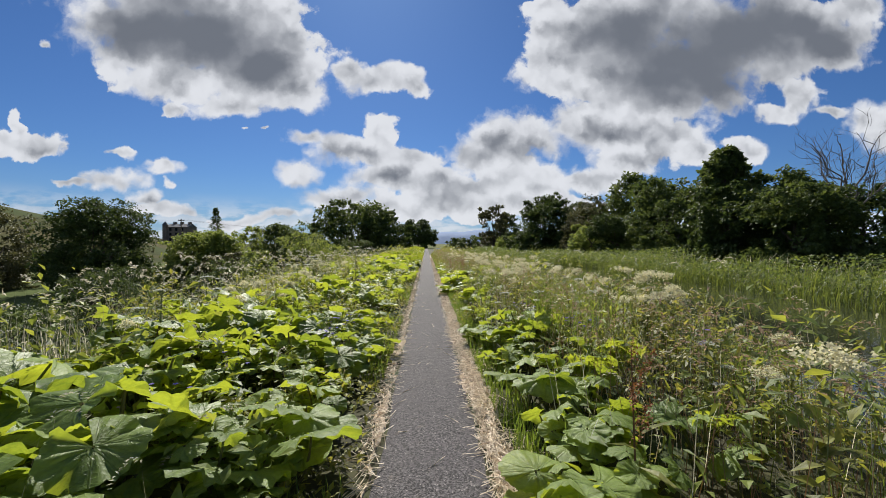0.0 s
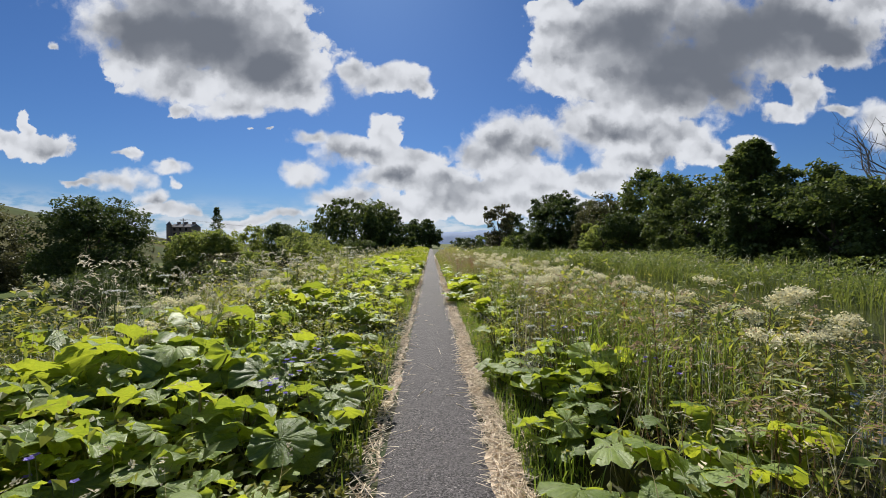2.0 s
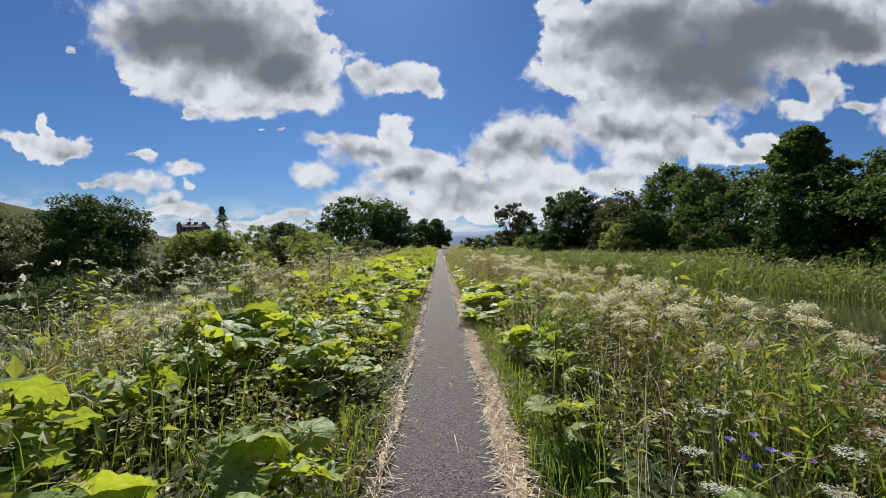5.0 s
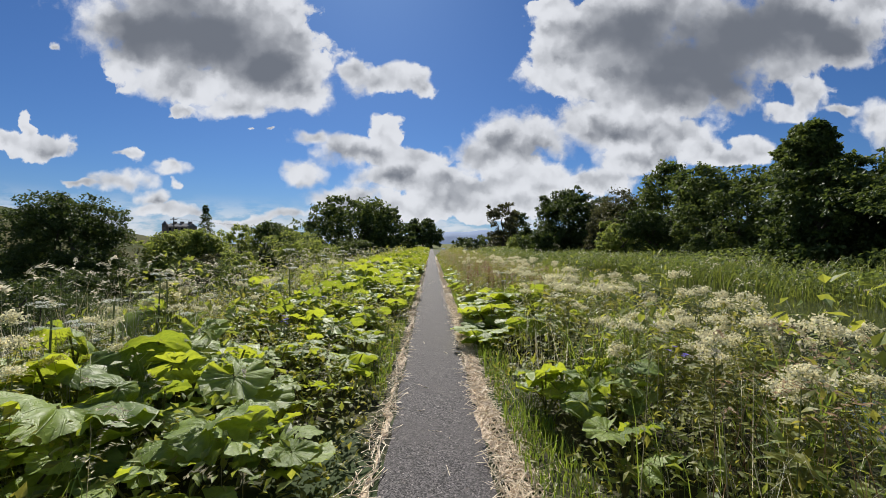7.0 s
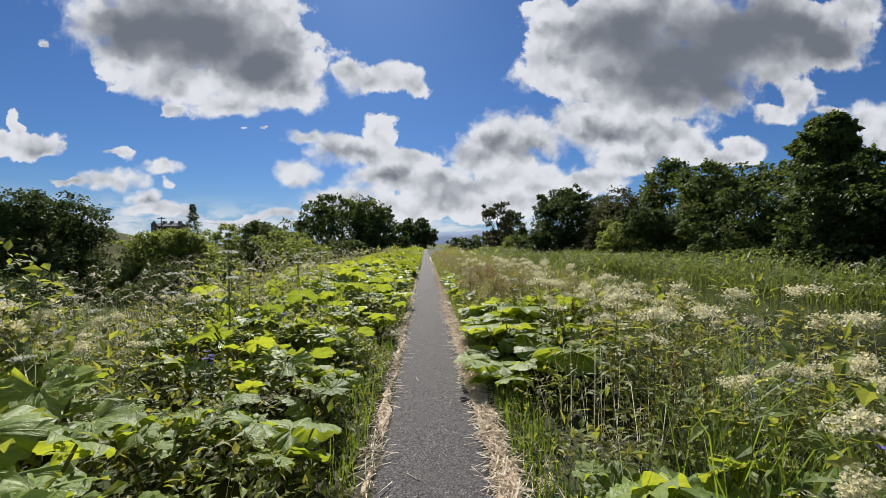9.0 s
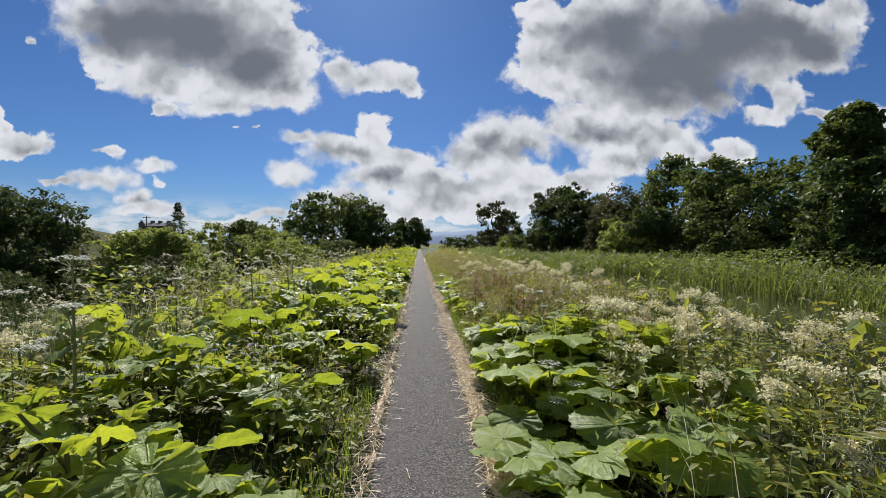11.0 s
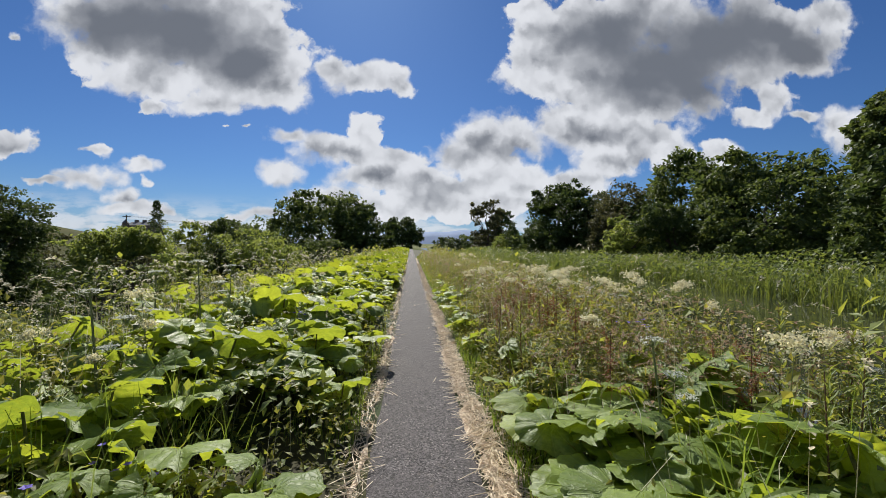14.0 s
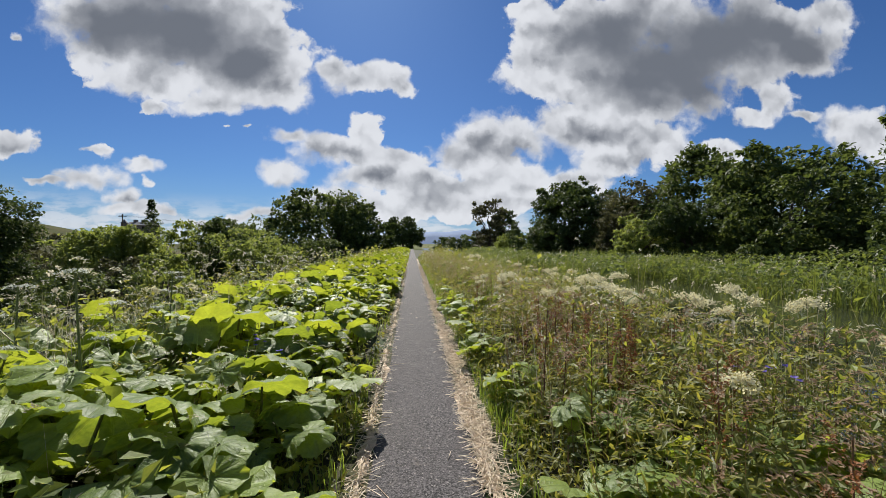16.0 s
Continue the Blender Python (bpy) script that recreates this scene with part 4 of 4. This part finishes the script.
herb_cover("nettle_thicket", 0.9, 4.0, lambda x: east_top(x) * 1.1, 11000, 9, 0.10, SPEAR, "patches of broad-leaved nettles and brambles on the canal bank", lo=0.35)


def bank_hedge():
    """Leafy herbs standing close along the path further on."""
    rng = np.random.default_rng(71)
    n = 44000
    x, y = 0.66 + 1.8 * rng.uniform(0, 1, n) ** 0.9, 16.0 + 34 * rng.uniform(0, 1, n) ** 1.5
    top = np.interp(x, [0.65, 0.85, 1.05, 1.4, 2.4], [0.10, 0.22, 0.62, 0.92, 0.85]) * np.clip(0.8 + 0.65 * smooth_noise(x, y, 0.45, 6.0), 0.2, 1.4)
    z = top * rng.uniform(0.05, 1, n) ** 0.6
    p, grow = np.stack([x, y, z], -1), 1 + (y - 16) / 40
    R = turns(rng.uniform(0, 6.28, n), rng.normal(0.25, 0.55, n), rng.normal(0, 0.5, n))
    small, slim = rng.uniform(0.022, 0.055, n) * grow, rng.uniform(0.05, 0.12, n) * grow
    k = n // 2
    stuff("verge_herbs", HERB, "dense leafy green herbs along the path's edge", "plants", scatter(FARLENS, p[:k], R[:k], small[:k]), scatter(SPEARLEAF, p[k:], R[k:], slim[k:]))


bank_hedge()


def grass_cover(name, x0, x1, y0, y1, n, seed, lo, hi, mat, label, width=1.0, density=None, base=BLADE):
    rng = np.random.default_rng(seed)
    x, y = spread(rng, n, x0, x1, y0, y1)
    if density is not None:
        keep = rng.uniform(size=n) < density(x, y)
        x, y = x[keep], y[keep]
    keep = rng.uniform(size=len(x)) > 0.85 * np.clip(bur_cover(x, y), 0, 1) * (x > 1.0)
    x, y = x[keep], y[keep]
    k = len(x)
    big = np.where(y > 18, 1 + (y - 18) / 14, 1.0)
    h = rng.uniform(lo, hi, k)
    return stuff(name, mat, label, "grass", scatter(base, np.stack([x, y, ground_z(x, y) - 0.02], -1), turns(rng.uniform(0, 6.28, k), rng.normal(0, 0.18, k)), np.stack([width * big * rng.uniform(0.6, 1.3, k), h * rng.uniform(0.5, 1.3, k), h], -1)))


def patches(scale, seed, lo):
    return lambda x, y: np.clip((smooth_noise(x, y, scale, seed) - lo) * 3, 0, 1)


grass_cover("grass", -1.1, -0.5, -0.8, 60, 9000, 21, 0.08, 0.26, GRASS, "short green grass along the path's edge", 0.35, patches(0.8, 4.0, -0.35))
grass_cover("grass", 0.6, 1.0, -0.8, 60, 11000, 22, 0.06, 0.26, GRASS, "short green grass along the path's edge", 0.35, patches(0.9, 6.0, -0.7))
grass_cover("grass", 0.9, 4.3, -0.8, 60, 4800, 23, 0.4, 0.95, GRASS, "long green grass on the canal bank", 0.24, patches(1.2, 7.0, -0.3))
grass_cover("grass", 0.95, 4.3, -0.8, 60, 3800, 26, 0.45, 1.05, DRYGRASS, "thin browned grass on the canal bank", 0.16, patches(1.0, 3.3, -0.3))
grass_cover("grass", -5.2, -2.6, -0.8, 60, 9000, 25, 0.5, 1.0, DRYGRASS, "tall pale grass on the embankment's crest", 0.2, patches(1.4, 2.5, -0.2))
grass_cover("grass", -4.8, -1.2, -0.8, 60, 9000, 24, 0.4, 0.85, GRASS, "long green grass among the butterbur", 0.28, patches(1.1, 9.0, -0.1))


def seed_heads(name, x0, x1, n, seed, lo, hi, label, y1=50.0, mat=None, y0=-0.6, plume=1.0):
    """Tall dry grass: bowed stalks with a feathery head."""
    rng = np.random.default_rng(seed)
    x, y = spread(rng, n, x0, x1, y0, y1) if y0 < 0 else (rng.uniform(x0, x1, n), y0 + (y1 - y0) * rng.uniform(0, 1, n) ** 1.4)
    h, yaw, lean = rng.uniform(lo, hi, n), rng.uniform(0, 6.28, n), rng.normal(-0.05, 0.12, n)
    R = turns(yaw, lean)
    foot = np.stack([x, y, ground_z(x, y)], -1)
    stalks = scatter(STALKLET, foot, R, np.stack([np.full(n, 0.8), h * 1.5, h], -1))
    tips = foot + np.einsum("nij,nj->ni", R, np.stack([0 * h, 0.15 * h, 0.98 * h], -1))
    m = 16
    t = np.tile(np.linspace(0, 1, m), n)
    who = np.repeat(np.arange(n), m)
    drop = np.stack([0 * t, 0.12 * t, 0.09 * t - 0.13 * t * t], -1) * rng.uniform(0.7, 1.4, n)[who][:, None]
    pos = tips[who] + np.einsum("nij,nj->ni", R[who], drop) + rng.normal(0, 0.004, (n * m, 3))
    heads = scatter(FLECK, pos, turns(yaw[who] + rng.normal(0, 0.35, n * m), rng.normal(0.3, 0.35, n * m)), np.stack([rng.uniform(0.008, 0.016, n * m), rng.uniform(0.02, 0.04, n * m), rng.uniform(0.01, 0.03, n * m)], -1) * plume)
    return stuff(name, mat or DRYGRASS, label, "grass", stalks, heads)


def tall_tufts():
    """Tufts of long arching blades beside the canal bank."""
    rng = np.random.default_rng(72)
    n = 1300
    cx, cy = rng.uniform(1.4, 3.2, 26), np.concatenate([rng.uniform(5.0, 10.5, 18), rng.uniform(1.0, 18.0, 8)])
    who = rng.integers(0, 26, n)
    x, y = cx[who] + rng.normal(0, 0.10, n), cy[who] + rng.normal(0, 0.10, n)
    h = rng.uniform(0.5, 1.1, n)
    stuff("grass", GRASS, "tufts of long bright arching grass on the canal bank", "grass", scatter(BLADE, np.stack([x, y, ground_z(x, y) - 0.02], -1), turns(rng.uniform(0, 6.28, n), rng.normal(0, 0.2, n)), np.stack([rng.uniform(0.22, 0.55, n), h * rng.uniform(0.6, 1.4, n), h], -1)))


tall_tufts()
seed_heads("seeding_grass", -4.7, -2.7, 750, 31, 0.8, 1.35, "tall pale seeding grass on the embankment's crest")
seed_heads("seeding_grass", -4.4, -2.9, 190, 37, 0.95, 1.45, "silvery feathered grass plumes on the embankment's crest", 30.0, plume=1.8)
seed_heads("seeding_grass", 0.9, 4.2, 420, 32, 0.6, 1.2, "tall pale seeding grass on the canal bank")
seed_heads("faded_willowherb", 0.95, 3.2, 2500, 35, 0.6, 1.05, "faded reddish-brown willowherb spikes on the canal bank", 52.0, DUSTY, 15.5)
seed_heads("faded_willowherb", 1.3, 3.4, 420, 36, 0.7, 1.15, "faded reddish-brown flower spikes among the bank herbs", 9.0, DUSTY, 1.5)
seed_heads("seeding_grass", 1.8, 4.0, 90, 34, 1.2, 1.6, "very tall pale seeding grass on the canal bank", 30.0)
seed_heads("seeding_grass", -2.2, -0.9, 260, 33, 0.4, 0.8, "pale seeding grass among the butterbur")


def lay_straw():
    rng = np.random.default_rng(41)
    pairs = []
    for x0, x1, n in ((0.39, 0.68, 10000), (-0.52, -0.39, 1900), (0.34, 0.95, 2200), (-0.60, -0.34, 500), (-0.42, 0.4, 90)):
        x, y = spread(rng, n, x0, x1, -0.6, 45)
        if x0 * x1 > 0:
            lush = 0.62 + 0.55 * smooth_noise(y, y * 0, 0.7, 2.0 + x0) + 0.3 * smooth_noise(y, y * 0, 0.21, x1)
            side = np.sign(x)
            x = side * (np.where(side > 0, 0.41, 0.385) + (np.abs(x) - 0.385).clip(-0.04, 1) * np.clip(lush, 0.15, 1.5))
        pairs.append(scatter(BIT, np.stack([x, y, 0.014 + rng.uniform(0, 0.03, n) * (np.abs(x) > 0.4)], -1), turns(rng.normal(1.57, 0.85, n), rng.normal(0, 0.12, n), rng.normal(0, 0.12, n)),
                             np.stack([0.05 + 0.36 * rng.uniform(0, 1, n) ** 1.8, rng.uniform(0.12, 0.28, n), rng.uniform(0.1, 0.3, n)], -1)))
    stuff("cut_straw", STRAW, "loose pale cut straw strewn along the path's edges", "straw", *pairs)


lay_straw()


def plant_reeds():
    rng = np.random.default_rng(51)
    n = 27000
    x, y = 4.6 + 12.6 * rng.uniform(0, 1, n) ** 0.7, rng.uniform(-2, 95, n)
    open_water = smooth_noise(x * 1.4, y * 0.55, 2.2, 3.0) + np.where((x > 5.4) & (x < 12.4), 0.75, 0) - np.where(x > 13.2, 0.9, 0) - np.clip((y - 25) / 30, 0, 0.7)
    keep = open_water < 0.12
    x, y = x[keep], y[keep]
    k = len(x)
    h = rng.uniform(0.7, 1.6, k) * np.interp(x, [5, 8, 11, 15], [0.6, 0.72, 0.9, 1.05]) * (0.85 + 0.35 * smooth_noise(x, y, 1.7, 8.0))
    stuff("reed_bed", REED, "dense green reeds standing in the canal", "reeds", scatter(BLADE, np.stack([x, y, np.full(k, -0.55)], -1), turns(rng.uniform(0, 6.28, k), rng.normal(0, 0.12, k)), np.stack([rng.uniform(0.4, 0.9, k) * (1 + y / 30), h * rng.uniform(0.5, 1.5, k), h], -1)))
    n = 1300
    x, y = rng.uniform(15.5, 21, n), rng.uniform(0, 110, n)
    stuff("reed_bed", DRYGRASS, "pale flowering reeds along the far bank", "reeds", scatter(BLADE, np.stack([x, y, ground_z(x, y) - 0.05], -1), turns(rng.uniform(0, 6.28, n), rng.normal(0, 0.15, n)), np.stack([rng.uniform(0.8, 1.6, n), rng.uniform(0.5, 0.9, n), rng.uniform(0.6, 1.15, n)], -1)))
    n = 60000
    x, y = rng.uniform(10.4, 20, n), rng.uniform(0, 100, n)
    z = ground_z(x, y).clip(-0.42, 1) + rng.uniform(0, 1, n) ** 0.8 * (1.05 + 0.45 * smooth_noise(x, y, 3.0, 4.0))
    keep = smooth_noise(x * 1.4, y * 0.55, 2.2, 3.0) + np.where((x < 12.8) & (y < 34), 0.7, 0) - np.where(x > 13.0, 0.9, 0) - np.clip((y - 25) / 30, 0, 0.7) < 0.0
    x, y, z = x[keep], y[keep], z[keep]
    n = len(x)
    stuff("waterside_herbs", SEDGE, "leafy tangle of waterside herbs along the canal", "plants", scatter(TWIGLEAF, np.stack([x, y, z], -1), turns(rng.uniform(0, 6.28, n), rng.normal(0, 0.5, n), rng.normal(0, 0.5, n)), rng.uniform(0.06, 0.15, n) * (1 + y / 60)))


plant_reeds()


def slope_scrub():
    """Rough growth down the western slope and on the low ground."""
    rng = np.random.default_rng(61)
    n = 9000
    x, y = -rng.uniform(4.2, 30, n), rng.uniform(-2, 80, n)
    k = np.stack([rng.uniform(1, 2.4, n), rng.uniform(0.3, 0.9, n), rng.uniform(0.3, 0.9, n)], -1)
    stuff("rough_grass", REED, "rough green grass on the slope below the path", "grass", scatter(BLADE, np.stack([x, y, ground_z(x, y) - 0.03], -1), turns(rng.uniform(0, 6.28, n), rng.normal(0, 0.2, n)), k))
    n = 24000
    x, y = -rng.uniform(4.4, 40, n), rng.uniform(0, 85, n)
    z = ground_z(x, y) + rng.uniform(0, 0.9, n) * (0.6 + 0.6 * smooth_noise(x, y, 4.0, 2.0))
    stuff("slope_undergrowth", OAKLEAF, "dark undergrowth on the slope below the path", "plants", scatter(TWIGLEAF, np.stack([x, y, z], -1), turns(rng.uniform(0, 6.28, n), rng.normal(0, 0.5, n), rng.normal(0, 0.5, n)), rng.uniform(0.14, 0.42, n)))


slope_scrub()


# ---- flowering plants ----
def make_meadowsweet(seed):
    rng = np.random.default_rng(seed)
    plant = tagged(new("meadowsweet_plant"), "meadowsweet plant with frothy cream flower heads", "plant", "meadowsweet on the canal bank")
    h = rng.uniform(0.92, 1.12)
    lean = rng.normal(0, 0.06, 2)
    child("stem", mesh_from("stem", *tube([(0, 0, 0), (lean[0] * 0.4, lean[1] * 0.3, h * 0.5), (lean[0], lean[1], h)], [0.004, 0.003, 0.002], 4), STEM), plant)
    n = 46
    t = rng.uniform(0.15, 0.85, n)
    p = np.stack([lean[0] * t, lean[1] * t, h * t], -1)
    child("foliage", mesh_from("foliage", *scatter(LENS, p + rng.normal(0, 0.03, (n, 3)), turns(rng.uniform(0, 6.28, n), rng.normal(0.25, 0.3, n), rng.normal(0, 0.3, n)), rng.uniform(0.06, 0.13, n)), HERB), plant)
    for k in range(4):
        a = rng.uniform(0, 6.28)
        out = rng.uniform(0.02, 0.10) * (k > 0)
        c = np.array((lean[0] + out * math.cos(a), lean[1] + out * math.sin(a), h - 0.012 * k + rng.normal(0, 0.012)))
        m = 85
        e = rng.normal(size=(m, 3)) * (0.026, 0.026, 0.016)
        child("flower_head", mesh_from("flower_head", *scatter(FLECK, c + e, turns(rng.uniform(0, 6.28, m), rng.normal(0, 0.8, m), rng.normal(0, 0.8, m)), rng.uniform(0.012, 0.022, m)), CREAM), plant)
    return plant


def make_hogweed(seed, h):
    rng = np.random.default_rng(seed)
    plant = tagged(new("hogweed_plant"), "tall hogweed plant with flat white umbels", "plant", "hogweed beside the path")
    child("stem", mesh_from("stem", *tube([(0, 0, 0), (0.02, 0.01, h * 0.5), (0.0, 0.03, h)], [0.012, 0.009, 0.006], 6), STEM, smooth=True), plant)
    for k in range(3):
        a = rng.uniform(0, 6.28)
        z = h * (0.98 - 0.16 * k)
        c = np.array((0, 0.03, h)) if k == 0 else np.array((0.18 * math.cos(a), 0.18 * math.sin(a), z))
        r = 0.085 if k == 0 else 0.06
        foot = np.array((0.0, 0.02, z - (0.07 if k == 0 else 0.2)))
        rays, m = [limb(foot, c - (0, 0, 0.05), 0.005, 0.003, rng, 2, 4)] if k else [], 14
        pts = []
        for j in range(m):
            w, s = 6.28 * j / m, r * math.sqrt((j % 5 + 1) / 5)
            q = c + np.array((s * math.cos(w), s * math.sin(w), 0.012 - s * s * 2.5))
            rays.append(tube([c - (0, 0, 0.05), q], [0.0022, 0.0012], 3))
            pts.append(q)
        umbel = child("umbel", mesh_from("umbel", *joined(*rays), STEM), plant)
        who = rng.integers(0, m, 170)
        pos = np.array(pts)[who] + rng.normal(0, 1, (170, 3)) * (0.012, 0.012, 0.004)
        child("blossom", mesh_from("blossom", *scatter(FLECK, pos, turns(rng.uniform(0, 6.28, 170), rng.normal(0, 0.35, 170)), rng.uniform(0.008, 0.016, 170)), UMBEL), umbel)
    for k in range(3):
        a, z = rng.uniform(0, 6.28), h * rng.uniform(0.2, 0.55)
        n = 9
        w = a + rng.normal(0, 0.5, n)
        p = np.stack([0.16 * np.cos(w) * rng.uniform(0.3, 1, n), 0.16 * np.sin(w) * rng.uniform(0.3, 1, n), z + rng.normal(0, 0.03, n)], -1)
        child("foliage", mesh_from("foliage", *scatter(SPRAY, p, turns(w - 1.57, rng.normal(-0.1, 0.25, n)), rng.uniform(0.09, 0.17, n)), SPEAR), plant)
    return plant


def make_cranesbill(seed):
    rng = np.random.default_rng(seed)
    plant = tagged(new("cranesbill_plant"), "meadow cranesbill with violet-blue flowers", "plant", "cranesbill in the verge")
    n = 60
    p = rng.normal(0, 1, (n, 3)) * (0.11, 0.11, 0.0) + np.stack([0 * np.arange(n), 0 * np.arange(n), rng.uniform(0.1, 0.45, n)], -1)
    child("foliage", mesh_from("foliage", *scatter(SPRAY, p, turns(rng.uniform(0, 6.28, n), rng.normal(0, 0.3, n)), rng.uniform(0.05, 0.11, n)), SPEAR), plant)
    for k in range(7):
        c = np.array((rng.normal(0, 0.1), rng.normal(0, 0.1), rng.uniform(0.46, 0.6)))
        child("stem", mesh_from("stem", *tube([(c[0] * 0.4, c[1] * 0.4, 0), (c[0] * 0.8, c[1] * 0.8, 0.3), tuple(c)], [0.003, 0.0025, 0.0018], 4), STEM), plant)
        w = np.arange(5) * 1.2566
        child("flower", mesh_from("flower", *scatter(FLECK, np.tile(c, (5, 1)), turns(w, np.full(5, 0.45)), np.full(5, 0.027)), VIOLET), plant)
    return plant


def make_dock(seed):
    rng = np.random.default_rng(seed)
    plant = tagged(new("dock_plant"), "rust-brown dock plant gone to seed", "plant", "dock in the verge")
    child("stem", mesh_from("stem", *tube([(0, 0, 0), (0.02, 0, 0.5), (0.03, 0.02, 0.95)], [0.007, 0.005, 0.003], 5), BROWNSTEM), plant)
    for k in range(6):
        a, z = rng.uniform(0, 6.28), 0.45 + 0.075 * k
        m = 60
        t = rng.uniform(0, 1, m)
        p = np.stack([0.02 + 0.1 * t * math.cos(a), 0.1 * t * math.sin(a), z + 0.16 * t], -1) + rng.normal(0, 0.011, (m, 3))
        child("seed_spike", mesh_from("seed_spike", *scatter(FLECK, p, turns(rng.uniform(0, 6.28, m), rng.normal(0, 0.8, m)), rng.uniform(0.010, 0.02, m)), RUST), plant)
    n = 8
    child("foliage", mesh_from("foliage", *scatter(SPEARLEAF, np.stack([0 * np.arange(n), 0 * np.arange(n), rng.uniform(0.05, 0.5, n)], -1), turns(rng.uniform(0, 6.28, n), rng.normal(0.5, 0.3, n)), rng.uniform(0.16, 0.3, n)), HERB), plant)
    return plant


def make_willowherb(seed):
    rng = np.random.default_rng(seed)
    plant = tagged(new("willowherb_plant"), "upright willowherb with narrow bright green leaves", "plant", "willowherb on the canal bank")
    h = rng.uniform(0.85, 1.2)
    child("stem", mesh_from("stem", *tube([(0, 0, 0), (0.02, 0.01, h * 0.5), (0.01, 0.03, h)], [0.006, 0.005, 0.002], 4), BROWNSTEM), plant)
    n = 60
    t = np.linspace(0.25, 1.0, n)
    p = np.stack([0.02 * t, 0.02 * t, h * t], -1)
    child("foliage", mesh_from("foliage", *scatter(SPEARLEAF, p, turns(np.arange(n) * 2.4, 0.55 + 0.5 * t + rng.normal(0, 0.15, n)), (0.15 - 0.09 * t) * rng.uniform(0.8, 1.2, n)), SPEAR), plant)
    return plant


def sow(kinds, count, seed, x0, x1, y0, y1, lo=0.8, hi=1.15, density=None):
    rng = np.random.default_rng(seed)
    for k, b in enumerate(kinds):
        b.location = (float(rng.uniform(x0, x1)), float(rng.uniform(y0, y1)), 0)
        b.location.z = float(ground_z(b.location.x, b.location.y)) - 0.01
    k = 0
    for i in range(count * 6):
        x, y = rng.uniform(x0, x1), rng.uniform(y0, y1)
        if density is not None and rng.uniform() > float(density(x, y)):
            continue
        s = rng.uniform(lo, hi)
        b = copy_thing(kinds[k % len(kinds)], Matrix.Identity(4))
        b.matrix_basis = Matrix.LocRotScale((x, y, float(ground_z(x, y)) - 0.01), Euler((rng.normal(0, 0.05), rng.normal(0, 0.05), rng.uniform(0, 6.28))), (s, s, s))
        k += 1
        if k >= count:
            break


def drift(x, y):
    """Meadowsweet in a thick drift, and scattered elsewhere."""
    near = 0.5 * math.exp(-((y - 4.6) / 1.6) ** 2 - ((x - 2.9) / 0.8) ** 2) + 0.5 * math.exp(-((y - 9.0) / 1.5) ** 2 - ((x - 2.5) / 0.8) ** 2)
    return near + 0.95 * math.exp(-((y - 13.6) / 1.5) ** 2 - ((x - 2.5) / 0.9) ** 2) + 0.45 * float(patches(1.5, 3.0, -0.25)(x, y))


sow([make_meadowsweet(k) for k in range(5)], 225, 201, 1.3, 4.0, 0.5, 30.0, density=drift)
sow([make_meadowsweet(k + 9) for k in range(3)], 30, 202, -3.4, -2.2, 1.0, 24.0, 0.75, 0.95)
sow([make_meadowsweet(k + 14) for k in range(2)], 28, 209, -3.2, -2.2, 6.2, 11.8, 0.72, 0.9)
sow([make_hogweed(k, 1.15) for k in range(3)], 8, 203, -4.0, -2.6, 2.0, 28.0, 0.85, 1.12)
sow([make_hogweed(k + 5, 1.0) for k in range(2)], 9, 204, 1.2, 3.4, 2.0, 24.0, 0.8, 1.05)
HOGWEED = make_hogweed(12, 1.2)
HOGWEED.matrix_basis = Matrix.LocRotScale((-2.2, 12.7, 0), Euler((0.03, 0.02, 0.4)), (1.1, 1.1, 1.22))
for hx, hy, hz in ((-2.4, 17.7, 1.38), (-2.45, 16.2, 1.2), (-3.0, 9.7, 1.1), (-3.25, 9.95, 1.08), (-2.85, 10.1, 1.06), (-3.0, 11.0, 1.2), (0.98, 13.25, 0.62), (-2.9, 4.6, 1.05), (-3.2, 6.2, 1.1)):
    plant = copy_thing(HOGWEED, Matrix.Identity(4))
    plant.matrix_basis = Matrix.LocRotScale((hx, hy, float(ground_z(hx, hy)) - 0.01), Euler((0, 0, hx * 7)), (1.05, 1.05, hz / 1.2))
sow([make_cranesbill(k) for k in range(3)], 14, 205, -2.3, -1.0, 1.0, 22.0)
sow([make_cranesbill(k + 4) for k in range(2)], 6, 206, 1.1, 2.8, 2.0, 18.0, 1.0, 1.4)
sow([make_dock(k) for k in range(3)], 34, 207, 1.0, 2.4, 2.0, 30.0, 0.7, 1.1, density=lambda x, y: math.exp(-((y - 19.0) / 2.2) ** 2) + 0.015)
sow([make_willowherb(k) for k in range(4)], 110, 208, 1.1, 3.8, 0.5, 26.0, density=lambda x, y: float(patches(1.3, 8.0, -0.3)(x, y)) * (1 - min(1.0, float(bur_cover(x, y)))))
